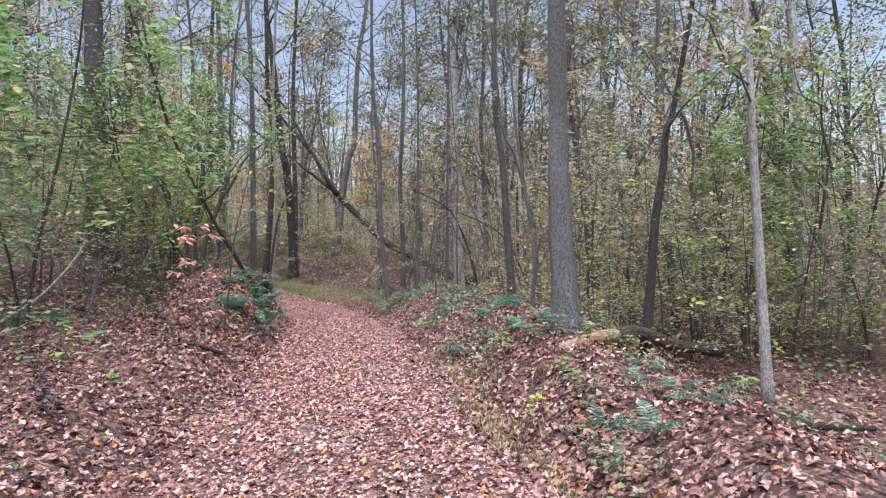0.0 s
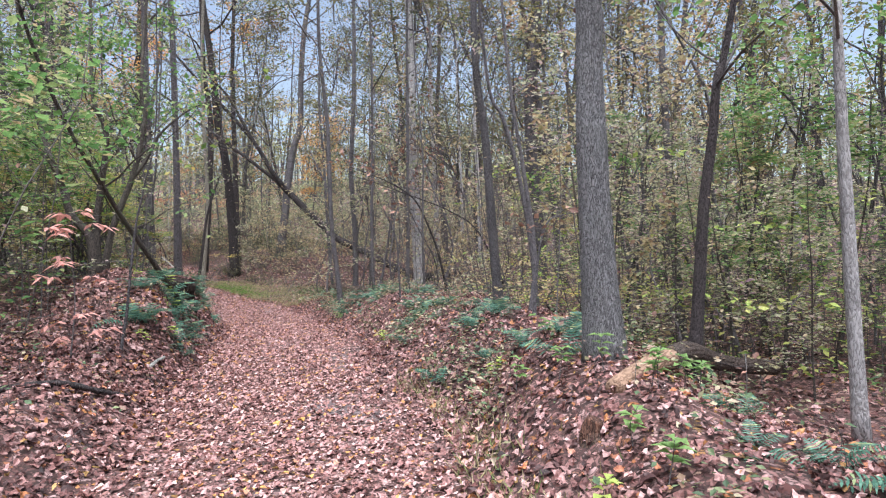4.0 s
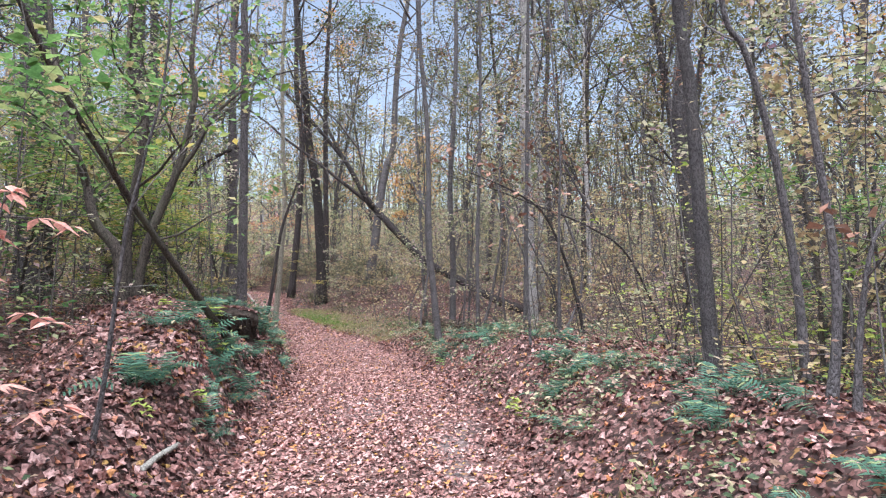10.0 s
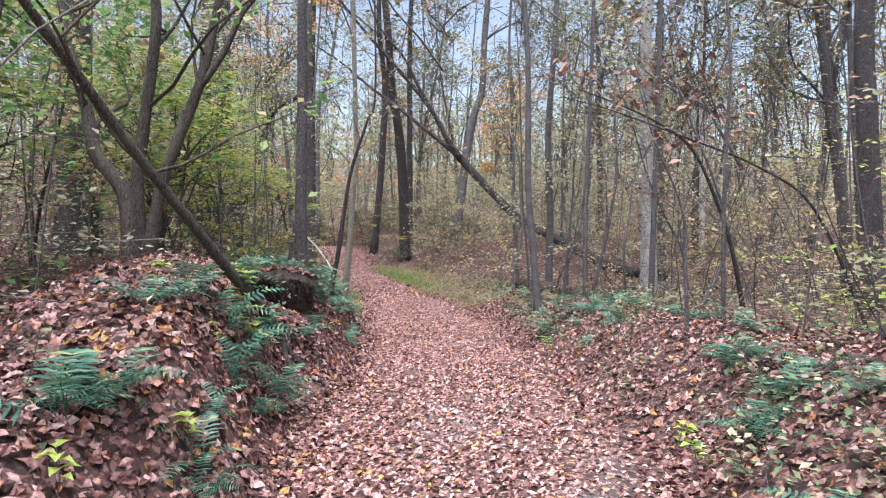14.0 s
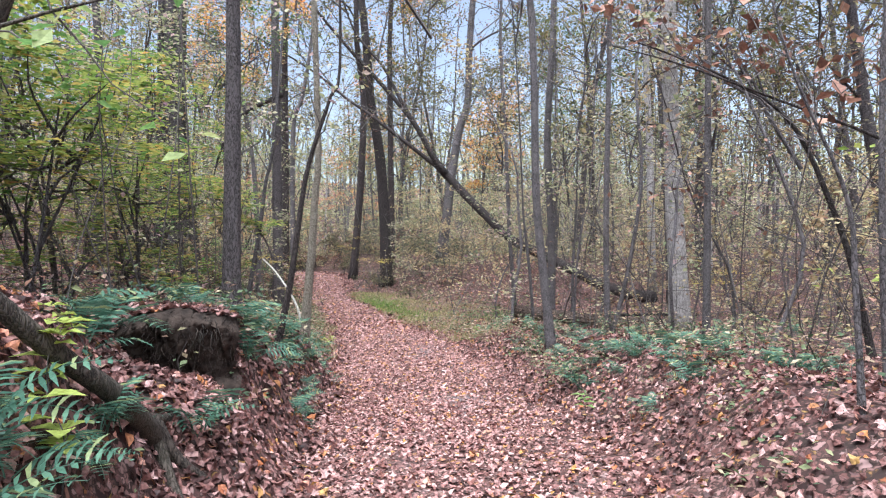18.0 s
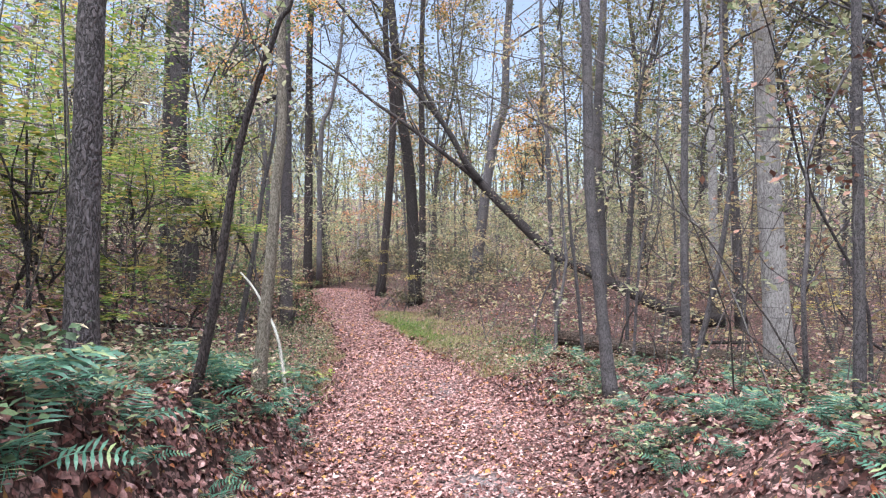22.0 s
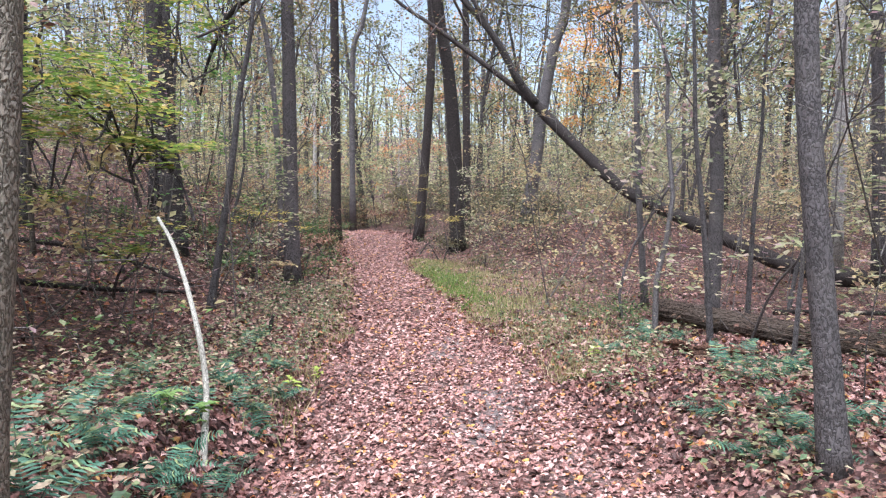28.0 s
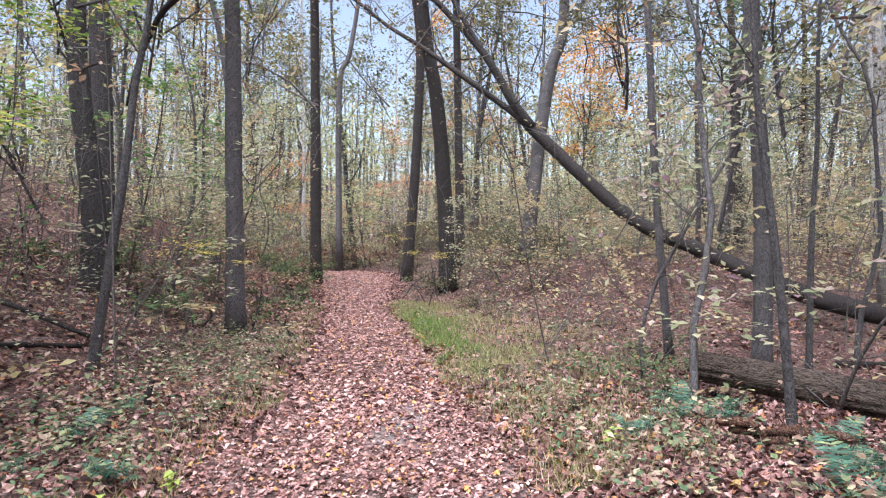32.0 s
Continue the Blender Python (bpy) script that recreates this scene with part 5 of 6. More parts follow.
# ---- thicket: sprays of leaves on thin stems between the trunks ----
def thicket(name, material, n, box, heights, size, seed, label, clear=(1.6, 2.2), many=(12, 26), wide=0.5, low=2.0):
    rng = np.random.default_rng(seed)
    x, y = rng.uniform(box[0], box[1], n), rng.uniform(box[2], box[3], n)
    keep = ((y > 48) | (edge_l(y) - x > clear[0]) | (x - edge_r(y) > clear[1])) & (rng.random(n) < (0.7 + 0.3 * waves(x * 0.23 + seed, y * 0.19) if low > 1.5 else 0.55 + 0.75 * waves(x * 0.4 + seed, y * 0.3)))
    x, y = x[keep], y[keep]
    n = len(x)
    h = heights[0] + (heights[1] - heights[0]) * rng.random(n) ** low
    base = ground_z(x, y)
    tubes, at = [tube([(x[0], y[0], base[0] - 0.1), (x[0], y[0], base[0] + 0.4)], [0.004, 0.002], 3, cap=False)], []
    for a, b, c, t in zip(x, y, base, h):
        if t < 5 and clear[0] > 0 and rng.random() < 0.2:
            foot = (a + rng.uniform(-0.3, 0.3), b + rng.uniform(-0.3, 0.3))
            r = 0.003 + 0.002 * t
            tubes.append(tube(bend([(*foot, gz(*foot) - 0.1), (a + rng.normal(0, 0.2), b + rng.normal(0, 0.2), c + t * 0.6), (a, b, c + t)], 5), np.linspace(r, r * 0.3, 5), 3, cap=False))
        way = rng.random() * 6.283
        spray = np.array((math.cos(way), math.sin(way), rng.normal(0, 0.15)))
        if low < 1.5 and rng.random() < 0.45:
            bough = limb_line(rng, np.array((a, b, c + t)) - spray * 1.4 * wide - (0, 0, 0.6), spray + (0, 0, 0.5), 3.2 * wide, 5, 0.1, 0.25)
            tubes.append(tube(bough, np.linspace(0.022, 0.006, 5), 3, cap=False))
        if size < 0.1:
            tubes.append(tube([(a, b, c + t) - spray * wide, (a, b, c + t) + rng.normal(0, 0.04, 3), (a, b, c + t) + spray * wide], [0.006, 0.004, 0.002], 3, cap=False))
        k = int(rng.integers(*many))
        s = rng.uniform(-1, 1, (k, 1)) * wide
        at.append(np.array((a, b, c + t)) + s * spray + rng.normal(0, 0.13, (k, 3)) * (1.5, 1.5, 0.35) * wide / 0.5)
    at = np.vstack(at)
    v, f = leaves(at, size * rng.uniform(0.6, 1.25, len(at)), rng, DIAMOND, 0.5)
    tagged(new(name, mesh_of(name, v, f, material, False)), label, "undergrowth", kind="stuff")
    tagged(new(name + "_stems", mesh_of(name + "_stems", *joined(tubes), M_TWIG)), "thin bare stems of the undergrowth", "undergrowth", kind="stuff")


thicket("undergrowth_yellow", M_YELLOW, 2700, (-26, 30, 22, 60), (0.15, 7), 0.11, 401, "undergrowth with small yellow and tan leaves")
thicket("undergrowth_green", M_OLIVE, 2700, (-26, 30, 22, 60), (0.15, 8), 0.11, 402, "undergrowth with small yellow-green leaves")
thicket("undergrowth_dip", M_OLIVE, 1100, (9, 34, 3, 25), (0.0, 6), 0.11, 427, "undergrowth with small olive leaves beyond the dip", (99, 3), wide=0.6)
thicket("undergrowth_dip_tan", M_YELLOW, 600, (9, 34, 3, 25), (0.0, 4), 0.1, 428, "undergrowth with tan leaves beyond the dip", (99, 3), wide=0.6)
thicket("undergrowth_verge", M_YELLOW, 1050, (2, 15, 7, 20), (0.2, 5), 0.065, 403, "undergrowth with sparse pale yellow leaves", (99, 1.5))
thicket("undergrowth_pale", M_LIME, 340, (4.2, 12, 7, 16), (0.2, 2.4), 0.1, 407, "undergrowth with broad pale green leaves", (99, 1.7))
thicket("undergrowth_slope", M_YGREEN, 1500, (-15, -1.5, 7, 30), (0.2, 5), 0.07, 404, "undergrowth with yellow-green leaves on the slope", (1.4, 99))
thicket("undergrowth_shade", M_GREEN, 700, (-14, -2, 5, 24), (0.2, 6), 0.075, 408, "undergrowth with fresh green leaves on the slope", (1.5, 99))
thicket("undergrowth_orange", M_ORANGE, 120, (-14, -5, 42, 70), (2, 8), 0.12, 405, "low sprays of orange autumn leaves", (3, 3), wide=0.7)
thicket("undergrowth_hollow", M_FAR, 1200, (-18, 10, 46, 64), (0.0, 8), 0.17, 426, "dense olive and tan foliage beyond the bend", (2, 2), wide=0.9)
thicket("undergrowth_brown", M_BROWN, 1100, (-14, 18, 6, 50), (0.3, 6), 0.07, 409, "sparse withered brown leaves on thin stems", (1.6, 1.6), (6, 14))
thicket("undergrowth_far", M_FAR, 3400, (-60, 60, 46, 92), (0.0, 12), 0.26, 406, "distant yellow-green foliage between the trunks", (2, 2), wide=1.2)
thicket("undergrowth_far_tan", M_YELLOW, 1500, (-60, 60, 46, 92), (0.0, 7), 0.24, 413, "distant yellow and tan foliage between the trunks", (2, 2), wide=1.2)
thicket("undergrowth_far_brown", M_BROWN, 500, (-50, 50, 46, 90), (0.0, 3), 0.24, 414, "distant withered brown foliage between the trunks", (2, 2), wide=1.2)
thicket("undergrowth_bend", M_YELLOW, 1900, (-14, 14, 33, 50), (0.05, 3.5), 0.12, 415, "yellow and tan undergrowth behind the bend", (1.5, 2.2), wide=0.6)
thicket("undergrowth_bank", M_OLIVE, 1700, (-14, 14, 31, 52), (0.05, 3), 0.12, 416, "yellow-green undergrowth behind the bend", (1.5, 2.2), wide=0.6)
thicket("canopy_near", M_SHADED_CANOPY, 1300, (-16, 18, 15, 36), (4.5, 15), 0.1, 417, "thin sprays of small yellow-green leaves overhead", (-9, -9), wide=0.8, low=1.0)
thicket("canopy_near_tan", M_SHADED_GOLD, 900, (-16, 18, 15, 36), (4.5, 15), 0.1, 418, "thin sprays of small tan and yellow leaves overhead", (-9, -9), wide=0.8, low=1.0)


def leaf_clouds(name, material, crowns, size, seed, label, flat=0.4):
    """Soft crowns: small leaves in clumps on thin boughs; each crown x, y, z, reach across, reach up, leaves."""
    rng = np.random.default_rng(seed)
    tubes, at = [], []
    for x, y, z, rx, rz, n in crowns:
        k = max(int(n) // 34, 3)
        d = rng.normal(size=(k, 3))
        d *= (rng.random((k, 1)) ** 0.45) / np.linalg.norm(d, axis=1)[:, None]
        mid = np.array((x, y, z)) + d * (rx, rx, rz)
        lean = rng.normal(0, 0.35 * rx, 2)
        root = np.array((x + lean[0], y + lean[1], z - rz * 1.9))
        for m in mid[::3]:
            fork = root + (np.array((x, y, z)) - root) * rng.uniform(0.2, 0.9)
            bough = bend([fork, fork * 0.45 + m * 0.55 + rng.normal(0, 0.16 * rx, 3) - (0, 0, 0.12 * rz), m], 6)
            tubes.append(tube(bough, np.linspace(0.012 + 0.006 * rx, 0.004, 6), 3, cap=False))
        stem = bend([root, (root + (x, y, z)) / 2 + rng.normal(0, 0.1 * rx, 3), (x, y, z)], 6)
        tubes.append(tube(stem, np.linspace(0.018 + 0.008 * rx, 0.01, 6), 4, cap=False))
        at.append(mid[rng.integers(0, k, int(n))] + rng.normal(0, 0.13 * rx + 0.05, (int(n), 3)) * (1, 1, 0.75 - 0.7 * flat))
    at = np.vstack(at)
    v, f = leaves(at, size * rng.uniform(0.6, 1.3, len(at)), rng, DIAMOND, flat)
    tagged(new(name, mesh_of(name, v, f, material, False)), label, "foliage", kind="stuff")
    tagged(new(name + "_boughs", mesh_of(name + "_boughs", *joined(tubes), M_DKGREY)), "thin dark boughs in the crowns", "boughs", kind="stuff")


def crown_field(seed, n, box, heights, reach, count):
    rng = np.random.default_rng(seed)
    x, y = rng.uniform(box[0], box[1], n), rng.uniform(box[2], box[3], n)
    h, r = rng.uniform(*heights, n), rng.uniform(*reach, n)
    return np.stack([x, y, ground_z(x, y) + h, r, r * rng.uniform(0.5, 0.9, n), count * (r / np.mean(reach)) ** 2], 1)


# most high crowns take the darker leaf colours that hold their backlit shade
leaf_clouds("canopy_olive", M_SHADED_CANOPY, crown_field(410, 130, (-36, 38, 36, 80), (7, 24), (1.2, 2.8), 560), 0.17, 430, "thin crowns of olive leaves high among the trunks")
leaf_clouds("canopy_yellow_green", M_SHADED_GOLD, crown_field(411, 95, (-36, 38, 36, 80), (5, 22), (1.2, 2.8), 520), 0.17, 431, "thin crowns of yellow-green leaves high among the trunks")
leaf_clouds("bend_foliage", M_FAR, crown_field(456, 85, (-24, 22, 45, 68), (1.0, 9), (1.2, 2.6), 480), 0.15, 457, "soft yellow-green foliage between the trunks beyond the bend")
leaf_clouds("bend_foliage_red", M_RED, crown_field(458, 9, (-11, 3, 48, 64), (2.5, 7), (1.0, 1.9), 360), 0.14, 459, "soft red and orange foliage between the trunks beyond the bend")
leaf_clouds("canopy_green", M_SHADED_GREEN, crown_field(412, 26, (-36, 38, 40, 84), (8, 24), (1.5, 3.0), 600), 0.18, 432, "green crowns, toned dark for shade, high among the trunks")
leaf_clouds("canopy_tan", M_SHADED_GOLD, crown_field(413, 28, (-36, 38, 30, 70), (6, 20), (1.0, 2.2), 260), 0.13, 433, "thin crowns of tan leaves high among the trunks")
leaf_clouds("canopy_verge", M_SHADED_CANOPY, crown_field(440, 58, (3, 17, 15, 37), (4.2, 14), (0.8, 1.9), 460), 0.085, 441, "thin crowns of small olive leaves over the verge")
leaf_clouds("canopy_verge_yellow", M_SHADED_GOLD, crown_field(442, 40, (3, 17, 13, 37), (3.8, 13), (0.7, 1.6), 360), 0.08, 443, "thin crowns of small yellow-green leaves over the verge")
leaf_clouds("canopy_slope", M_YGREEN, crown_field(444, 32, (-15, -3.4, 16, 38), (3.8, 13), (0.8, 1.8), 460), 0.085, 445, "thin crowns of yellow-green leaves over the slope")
leaf_clouds("canopy_slope_green", M_SHADED_GREEN, crown_field(446, 15, (-13, -3.2, 10, 30), (4.5, 11), (0.8, 1.6), 460), 0.085, 447, "layered crowns of green leaves over the slope")
leaf_clouds("canopy_start", M_SHADED_GREEN, crown_field(454, 26, (-9.5, -3.0, 7, 13), (2.6, 7.5), (0.7, 1.3), 420), 0.085, 455, "layered crowns of green leaves beside the start of the trail")
leaf_clouds("canopy_dip", M_SHADED_GOLD, crown_field(448, 36, (5.5, 14, 8, 17), (2.6, 8), (0.7, 1.4), 300), 0.08, 449, "crowns of yellow-green leaves over the dip")
leaf_clouds("canopy_dip_green", M_GREEN, crown_field(450, 12, (5.5, 12, 7.5, 15), (2.5, 6.5), (0.7, 1.3), 280), 0.085, 451, "crowns of fresh green leaves over the dip")
leaf_clouds("maple_layers", M_LAYER, [(-2.3, 14.9, 2.7, 0.6, 0.9, 600), (-2.8, 16.0, 3.0, 0.8, 1.0, 900), (-2.7, 17.3, 2.7, 0.7, 0.8, 700), (-2.9, 15.2, 2.2, 0.7, 0.7, 600), (-3.6, 16.6, 3.4, 1.0, 1.1, 1000), (-3.5, 18.4, 2.3, 0.9, 0.7, 900),
                                      (-3.2, 20.0, 2.6, 0.9, 0.8, 900), (-4.3, 20.6, 2.9, 1.1, 1.1, 1100), (-2.75, 21.2, 2.6, 0.7, 0.5, 700), (-2.3, 21.2, 2.2, 0.5, 0.35, 330), (-4.6, 18.2, 3.7, 1.1, 1.1, 1000),
                                      (-5.0, 23.0, 2.8, 1.1, 0.9, 900), (-3.4, 22.8, 2.9, 0.8, 0.6, 600), (-4.0, 13.8, 2.8, 1.0, 1.0, 800), (-5.8, 25.5, 4.2, 1.3, 1.2, 900), (-3.0, 19.2, 1.4, 0.7, 0.3, 380), (-3.8, 20.3, 1.5, 0.8, 0.35, 420), (-4.5, 22.0, 1.8, 0.9, 0.4, 420), (-2.6, 18.0, 1.3, 0.5, 0.25, 240), (-3.4, 17.0, 1.6, 0.7, 0.35, 340), (-2.9, 21.9, 1.3, 0.6, 0.3, 260), (-5.4, 20.6, 2.0, 0.9, 0.4, 400), (-4.6, 21.5, 4.6, 1.1, 0.8, 700), (-6.0, 24.0, 5.4, 1.2, 0.9, 700), (-3.9, 24.4, 4.3, 0.9, 0.6, 500), (-3.2, 19.0, 4.2, 0.8, 0.6, 500), (-4.4, 26.8, 5.8, 1.0, 0.7, 500)],
            0.095, 460, "layered sprays of green and yellow maple leaves", 0.8)
leaf_clouds("yellow_sprays", M_GOLD, [(-3.7, 27.0, 1.7, 0.7, 0.3, 190), (-2.9, 26.6, 1.5, 0.4, 0.2, 90), (-0.9, 35.6, 1.6, 0.7, 0.6, 160), (-1.9, 38.6, 2.4, 0.7, 0.8, 160), (3.9, 9.6, 1.0, 0.5, 0.15, 80), (6.3, 21.5, 1.2, 0.8, 0.4, 160), (5.6, 13.2, 0.9, 0.7, 0.3, 120)],
            0.07, 461, "flat sprays of yellow leaves on low saplings", 0.8)
leaf_clouds("coral_sprays", M_YELLOW, [(-2.35, 25.3, 0.85, 0.35, 0.1, 60), (-4.6, 23.9, 1.35, 0.4, 0.06, 40), (-1.8, 26.2, 0.6, 0.3, 0.08, 40)], 0.1, 462, "flat sprays of pale coral leaves near the ground", 0.85)
leaf_clouds("canopy_withered", M_BROWN, crown_field(452, 40, (-12, 15, 14, 40), (5, 13), (0.7, 1.6), 120), 0.09, 453, "sparse withered brown leaves on high boughs")
leaf_clouds("orange_crown", M_ORANGE, [(4.4, 41, 7.6, 1.6, 1.9, 1900), (5.2, 41.5, 9.4, 1.3, 1.2, 800), (3.6, 41.5, 5.6, 0.9, 0.8, 420)], 0.13, 434, "soft crown of orange autumn leaves behind the fallen tree")
leaf_clouds("orange_crown_high", M_ORANGE, [(-6.2, 33, 8.6, 1.3, 1.0, 700), (-5.2, 33.5, 10.0, 1.3, 1.0, 650), (-8.0, 37, 11.5, 1.7, 1.4, 700), (-3.9, 35, 11.5, 1.0, 0.8, 300)], 0.12, 435, "thin crown of orange autumn leaves over the slope")
leaf_clouds("red_crown_low", M_RED, [(-5.0, 58, 6.5, 1.7, 1.6, 420), (-8.2, 60, 5.0, 1.7, 1.5, 380), (-2.2, 62, 5.6, 1.3, 1.4, 260)], 0.15, 436, "low red and orange autumn crowns beyond the bend")


def brush_field(seed, n, side, ys, off, heights, reach, count):
    """Places for low bushes beside the trail, off metres out from its edge."""
    rng = np.random.default_rng(seed)
    y, d = rng.uniform(*ys, n), off[0] + (off[1] - off[0]) * rng.random(n) ** 1.3
    x = edge_l(y) - d if side < 0 else edge_r(y) + d
    h, r = rng.uniform(*heights, n), rng.uniform(*reach, n)
    return np.stack([x, y, ground_z(x, y) + h, r, h * 0.6, count * (r / np.mean(reach)) ** 2], 1)


leaf_clouds("low_brush", M_SHADED_GREEN, brush_field(470, 60, -1, (27, 43), (0.5, 5), (0.15, 0.55), (0.3, 0.8), 170), 0.075, 471, "low dark green brush on the bank beside the bend")
leaf_clouds("low_brush_brown", M_BROWN, brush_field(472, 46, -1, (28, 47), (0.4, 6), (0.2, 0.9), (0.4, 0.9), 150), 0.075, 473, "low brown brush with withered leaves beside the bend")
leaf_clouds("low_brush_olive", M_SHADED_CANOPY, brush_field(474, 46, 1, (33, 47), (0.5, 6), (0.2, 0.8), (0.35, 0.9), 170), 0.075, 475, "low dark olive brush between the trees at the bend")
leaf_clouds("bend_brush", M_SHADED_CANOPY, crown_field(476, 60, (-9, 3, 47, 53), (0.2, 1.6), (0.5, 1.1), 260), 0.1, 477, "dark olive brush closing the view behind the bend")
leaf_clouds("bend_brush_brown", M_BROWN, crown_field(478, 30, (-9, 3, 46.5, 52), (0.2, 1.2), (0.5, 1.0), 200), 0.09, 479, "brown withered brush closing the view behind the bend")
leaf_clouds("bend_foot_brush", M_SHADED_GREEN, [(-5.0, 38.4, 0.95, 0.5, 0.4, 320), (-5.6, 38.9, 1.2, 0.7, 0.5, 380), (-4.9, 37.3, 0.8, 0.4, 0.3, 220), (-5.9, 40.5, 1.3, 0.8, 0.5, 380), (-4.75, 36.2, 0.7, 0.4, 0.3, 200), (-5.5, 41.3, 1.25, 0.5, 0.4, 300), (-6.2, 42.2, 1.3, 0.6, 0.5, 320)], 0.075, 481, "low green brush at the foot of the dark tree by the bend")
leaf_clouds("log_brush", M_SHADED_GREEN, [(2.45, 24.9, 0.25, 0.35, 0.2, 220), (2.3, 24.3, 0.22, 0.3, 0.15, 160), (2.75, 25.5, 0.35, 0.4, 0.3, 240), (3.3, 25.6, 0.35, 0.4, 0.3, 200), (2.1, 25.6, 0.22, 0.3, 0.15, 120)], 0.05, 480, "low dark green brush at the end of the fallen log")


def brushwood(name, n, box, tall, seed, label, clear):
    """Thin bare stems with a few side twigs."""
    rng = np.random.default_rng(seed)
    x, y = rng.uniform(box[0], box[1], n), rng.uniform(box[2], box[3], n)
    keep = (edge_l(y) - x > clear[0]) | (x - edge_r(y) > clear[1])
    tubes = []
    for a, b in zip(x[keep], y[keep]):
        h = rng.uniform(*tall)
        ln = limb_line(rng, (a, b, gz(a, b) - 0.05), (rng.normal(0, 0.2), rng.normal(0, 0.2), 1), h, 6, 0.0, 0.2)
        r = 0.002 + 0.0018 * h
        tubes.append(tube(ln, np.linspace(r, r * 0.3, 6), 3, cap=False))
        for _ in range(int(rng.integers(4, 9))):
            k = int(rng.integers(2, 6))
            tw = limb_line(rng, ln[k], (rng.normal(), rng.normal(), 0.5), h * rng.uniform(0.12, 0.3), 4, 0.1, 0.2)
            tubes.append(tube(tw, np.linspace(r * 0.45, r * 0.15, 4), 3, cap=False))
    tagged(new(name, mesh_of(name, *joined(tubes), M_TWIG)), label, "undergrowth", kind="stuff")


brushwood("brushwood", 360, (2.5, 13, 7.5, 20.5), (0.8, 4.5), 421, "thin bare grey-brown stems and twigs beside the trail", (99, 1.3))
brushwood("brushwood_slope", 170, (-10, -1.5, 6, 27), (0.8, 4.5), 422, "thin bare dark stems and twigs on the slope", (1.2, 99))
brushwood("brushwood_beyond", 500, (-20, 22, 26, 50), (1.5, 7), 423, "thin bare stems between the trunks beyond the bend", (1.0, 1.2))


# ---- far woods: one mass of trunks and leaves that closes the view ----
def far_woods():
    rng = np.random.default_rng(81)
    tubes, at, far = [], [], []
    n = 560
    ang = np.where(rng.random(n) < 0.6, rng.uniform(-0.8, 1.05, n), rng.uniform(-math.pi, math.pi, n))
    dist = rng.uniform(75, 150, n)
    for a, d in zip(ang, dist):
        x, y = d * math.sin(a), 15 + d * math.cos(a)
        z = gz(x, y)
        h = rng.uniform(13, 22)
        tubes.append(tube([(x, y, z - 1), (x + rng.normal(0, 0.4), y, z + h * 0.5), (x + rng.normal(0, 0.8), y, z + h)], [0.22, 0.16, 0.04], 5, cap=False))
        m, store = (140, at) if -0.8 < a < 1.05 else (50, far)
        store.append(np.array((x, y, z)) + rng.normal(0, 1, (m, 3)) * (2.4, 2.4, 0) + np.stack([np.zeros(m), np.zeros(m), rng.random(m) ** 1.35 * h], 1))
    tagged(new("far_trunks", mesh_of("far_trunks", *joined(tubes), M_GREY)), "distant grey trunks closing the woodland view", "woods", kind="stuff")
    for name, pts, lo, hi in (("far_foliage", np.vstack(at), 0.4, 0.78), ("far_foliage_around", np.vstack(far), 0.7, 1.4)):
        lv, lf = leaves(pts, rng.uniform(lo, hi, len(pts)), rng)
        tagged(new(name, mesh_of(name, lv, lf, M_FAR, False)), "distant yellow-green autumn foliage of the woods", "woods", kind="stuff")


far_woods()


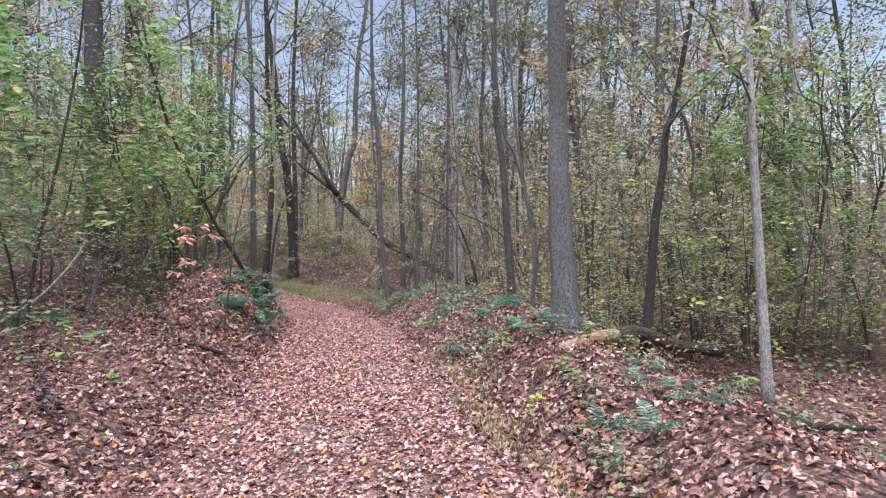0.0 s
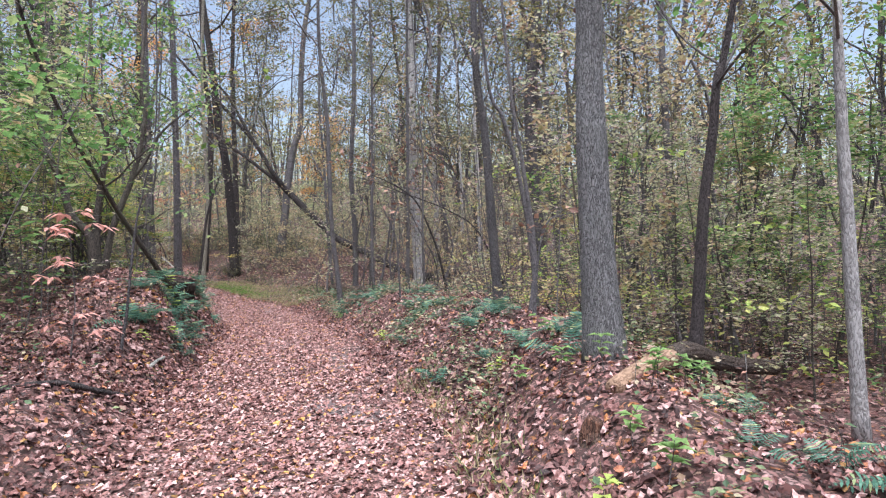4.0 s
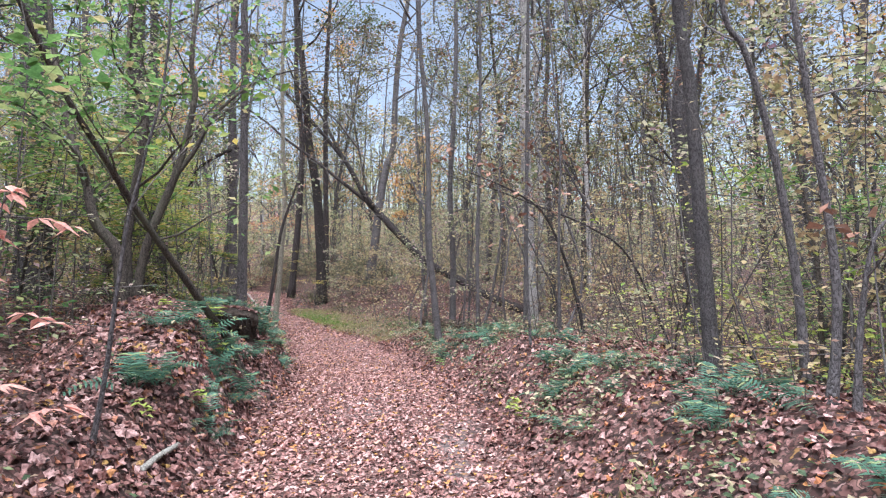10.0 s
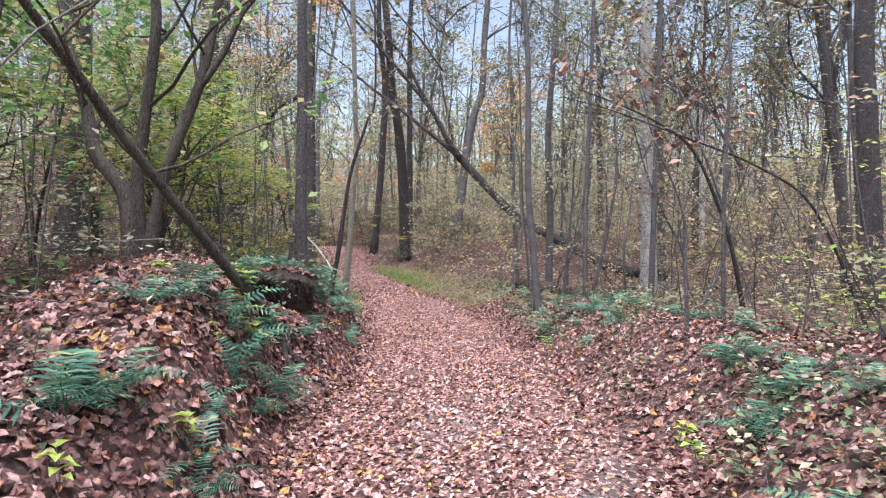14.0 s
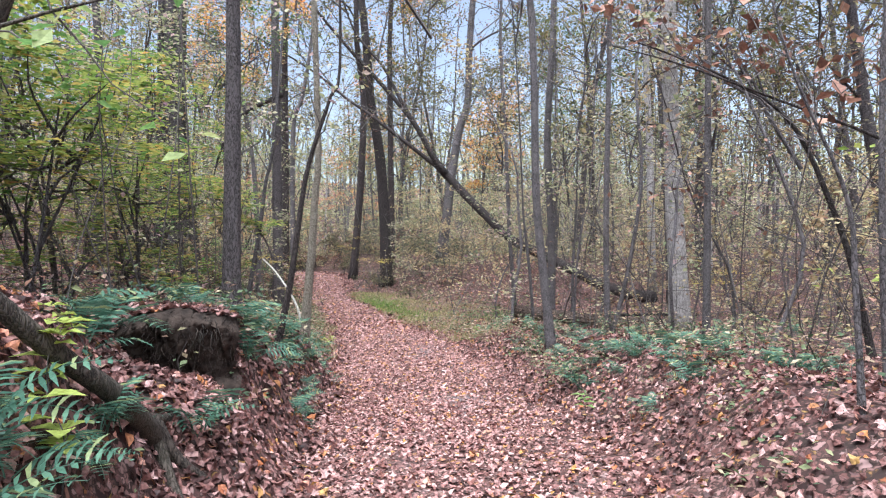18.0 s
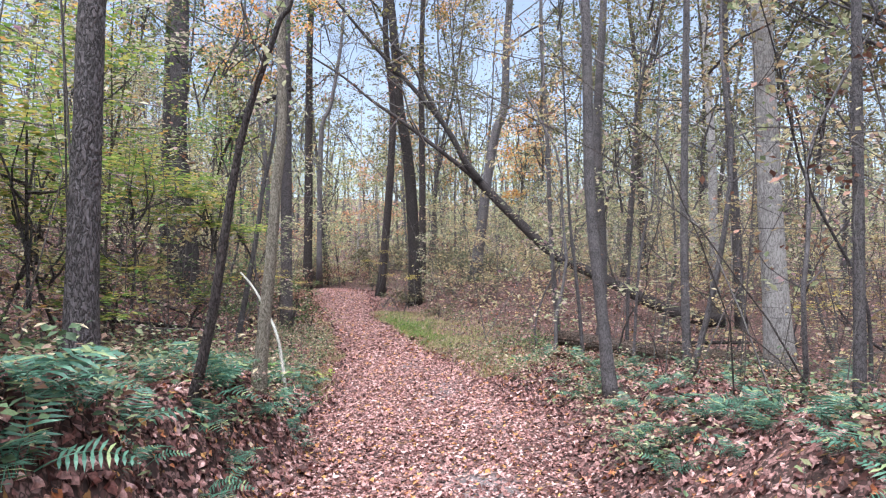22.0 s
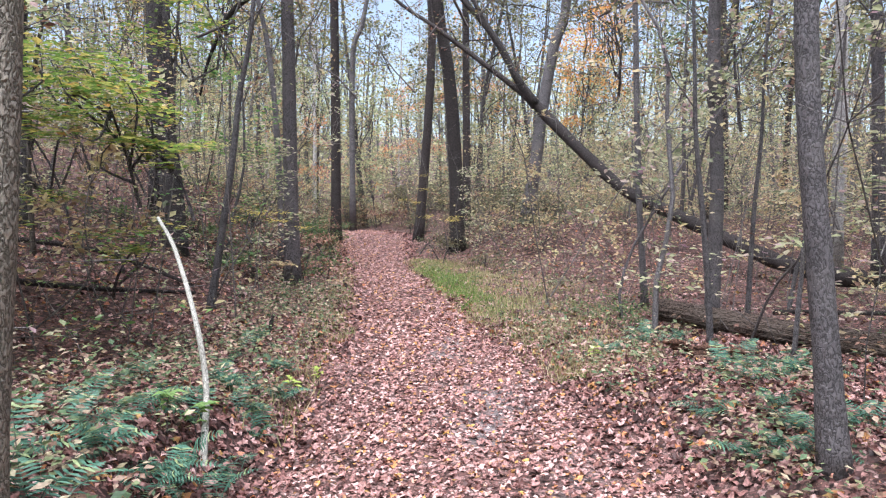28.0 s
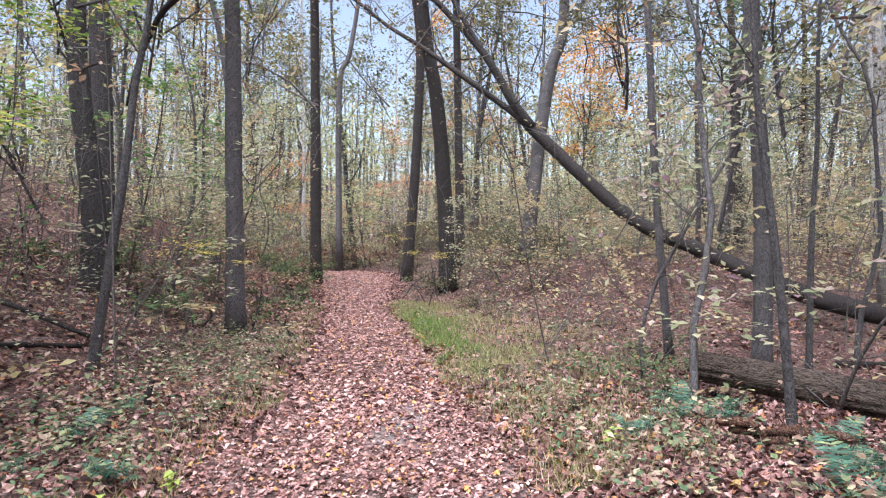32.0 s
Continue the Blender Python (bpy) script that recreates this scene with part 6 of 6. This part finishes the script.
# ---- fallen leaves, grass and low cover ----
def litter():
    rng = np.random.default_rng(91)
    shapes = (lobed(4, 0.64, 0.5), ragged((0.6, 0.38, 0.42, 0.5, 0.4, 0.36), 0.45), ragged((0.58, 0.38, 0.24, 0.5, 0.3, 0.44), -0.4))
    for name, n, box, lo, hi in (("leaf_litter", 86000, (-3.6, 5.2, 1.8, 24.4), 0.032, 0.068), ("leaf_litter_bank", 13000, (-2.9, 0.2, 8, 21.5), 0.035, 0.075), ("leaf_litter_path", 34000, (-1.5, 2.2, 2.2, 26), 0.04, 0.09),
                                 ("leaf_litter_verge", 11000, (0.6, 5.4, 19.5, 26), 0.035, 0.08), ("leaf_litter_beyond", 17000, (-8, 8, 22, 44), 0.05, 0.12), ("leaf_litter_dip", 9500, (2.6, 9, 1.4, 15), 0.05, 0.1), ("leaf_litter_slope", 15000, (-10, -2.6, 6, 33), 0.05, 0.11), ("leaf_litter_bend", 52000, (-7.5, 1.6, 23, 47), 0.075, 0.13)):
        parts = {True: ([], []), False: ([], [])}
        count = {True: 0, False: 0}
        for sh, share in zip(shapes, (0, 0.5, 0.5) if box[2] >= 22 or n < 16000 and lo == 0.05 else (0.44, 0.28, 0.28)):
            m = int(n * share)
            if not m:
                continue
            x, y = rng.uniform(box[0], box[1], m), rng.uniform(box[2], box[3], m)
            rim = np.minimum.reduce([x - box[0], box[1] - x, y - box[2], box[3] - y])
            kept = (rng.random(m) < np.clip(rim / 1.3, 0, 1)) & (rng.random(m) > 0.45 * gravel(x, y))
            if name == "leaf_litter_bend":
                kept &= (x > edge_l(y) - 0.4) & (x < edge_r(y) + 0.4)
            x, y = x[kept], y[kept]
            m = len(x)
            edge = rng.normal(0, 0.12, m)
            on = (x > edge_l(y) + edge) & (x < edge_r(y) + edge)
            size = (lo + (hi - lo) * rng.random(m) ** 1.6) * (1.15 if len(sh[0]) > 7 else 0.9) * np.where(on, 0.72, 1.0)
            z = ground_z(x, y) + rng.uniform(0.004, 0.035, m) + 0.012 * (~on)
            e = 0.05
            nx, ny = -(ground_z(x + e, y) - ground_z(x - e, y)) / (2 * e), -(ground_z(x, y + e) - ground_z(x, y - e)) / (2 * e)
            up = np.stack([nx, ny, np.ones(m)], 1) + rng.normal(0, 1, (m, 3)) * (np.where(on, 0.2, 0.36))[:, None]
            up /= np.linalg.norm(up, axis=1)[:, None]
            a = rng.normal(size=(m, 3))
            a -= (a * up).sum(1)[:, None] * up
            a /= np.linalg.norm(a, axis=1)[:, None]
            stand = np.stack([a, np.cross(up, a), up], -1)
            for worn in (True, False):
                k = on == worn
                if k.any():
                    v, f = leaves(np.stack([x, y, z], 1)[k], size[k], rng, sh, stand=stand[k])
                    parts[worn][0].append(v)
                    parts[worn][1].append(f + count[worn])
                    count[worn] += len(v)
        for worn, mat, label in ((True, M_TRAIL, "trodden pinkish brown and tan leaves covering the trail"), (False, M_LITTER, "curled fallen leaves in brown, tan and rust")):
            if parts[worn][0]:
                nm = name + ("_trail" if worn else "")
                tagged(new(nm, mesh_of(nm, np.vstack(parts[worn][0]), np.vstack(parts[worn][1]), mat, False)), label, "leaves", kind="stuff")


def blades(name, m, place, lo, hi, material, seed, label):
    rng = np.random.default_rng(seed)
    x, y = place(rng, m)
    keep = rng.random(len(x)) < np.clip(0.25 + 0.75 * (waves(x * 1.6, y * 1.3) * 0.5 + 0.5), 0, 1)
    x, y = x[keep], y[keep]
    m = len(x)
    a = rng.random(m) * 6.283
    base = np.stack([x, y, ground_z(x, y) - 0.01], 1)
    d = np.stack([np.cos(a), np.sin(a), np.zeros(m)], 1) * 0.007
    tip = base + np.concatenate([rng.normal(0, 0.05, (m, 2)), rng.uniform(lo, hi, (m, 1))], 1)
    v = np.stack([base - d, base + d, tip], 1).reshape(-1, 3)
    tagged(new(name, mesh_of(name, v, np.arange(3 * m).reshape(-1, 3), material, False)), label, "grass", kind="stuff")


def grass():
    def green_place(rng, m):
        y = rng.normal(30.3, 1.9, m)
        return edge_r(y) + 0.1 + np.abs(rng.normal(0, 0.42, m)), y

    def dry_place(rng, m):
        y = 35 - 13 * rng.random(m) ** 1.25
        w = table(((22, 0.9), (24, 1.3), (26, 2.2), (30, 2.6), (35, 1.4)), y)
        return edge_r(y) + rng.normal(0.05, 0.1, m) + np.abs(rng.normal(0, 0.6, m)) * w, y

    def left_place(rng, m):
        y = rng.uniform(20, 34, m)
        return edge_l(y) - 0.05 - np.abs(rng.normal(0, 0.3, m)), y

    def start_place(rng, m):
        y = rng.uniform(3.5, 9, m)
        return edge_r(y) + 0.02 + np.abs(rng.normal(0, 0.22, m)), y

    blades("grass", 10000, green_place, 0.05, 0.16, M_GRASS_GREEN, 92, "short fresh green grass beside the trail")
    blades("dry_grass", 30000, dry_place, 0.04, 0.15, M_GRASS, 94, "straw-coloured and green grass on the verge")
    blades("verge_grass", 4500, left_place, 0.04, 0.16, M_GRASS, 95, "thin straw-coloured grass along the trail edge")
    blades("start_grass", 2600, start_place, 0.03, 0.12, M_GRASS, 96, "sparse yellowing grass at the trail edge")


def low_cover():
    """Sparse low herbs and sprigs over the verges, thicker along the trail."""
    rng = np.random.default_rng(93)
    m = 10000
    x, y = rng.uniform(-9, 10, m), 3 + 43 * rng.random(m) ** 0.85
    dl, dr = edge_l(y) - x, x - edge_r(y)
    keep = (np.maximum(dl, dr) > 0.25) & (rng.random(m) < 0.5 + 0.5 * waves(x, y * 0.6))
    ny = 3 + 23 * rng.random(3200)
    nx = edge_r(ny) + 0.3 + 2.0 * rng.random(3200) ** 1.2
    ky = 14 + 14 * rng.random(1300)
    kx = edge_l(ky) - 0.25 - 1.4 * rng.random(1300)
    near = waves(nx * 1.3, ny * 0.8) > 0.15
    x, y = np.concatenate([x[keep], nx[near], kx]), np.concatenate([y[keep], ny[near], ky])
    z = ground_z(x, y)
    at, tubes = [], []
    for a, b, c in zip(x, y, z):
        h = rng.uniform(0.05, 0.34)
        tip = np.array((a + rng.normal(0, 0.08), b + rng.normal(0, 0.08), c + h))
        if len(tubes) < 2500:
            tubes.append(tube([(a, b, c - 0.02), (np.array((a, b, c)) + tip) / 2 + rng.normal(0, 0.015, 3), tip], [0.003, 0.0025, 0.0012], 3, cap=False))
        k = int(rng.integers(4, 12))
        at.append(np.array((a, b, c)) + (tip - (a, b, c)) * rng.uniform(0.3, 1.05, (k, 1)) + rng.normal(0, 0.045, (k, 3)))
    at = np.vstack(at)
    lv, lf = leaves(at, rng.uniform(0.025, 0.07, len(at)), rng, DIAMOND, 0.5)
    tagged(new("herb_stems", mesh_of("herb_stems", *joined(tubes), M_TWIG)), "thin stems of low herbs on the verge", "herbs", kind="stuff")
    tagged(new("herb_leaves", mesh_of("herb_leaves", lv, lf, M_HERB, False)), "small green and brown leaves of low herbs on the verge", "herbs", kind="stuff")


litter()
grass()
low_cover()
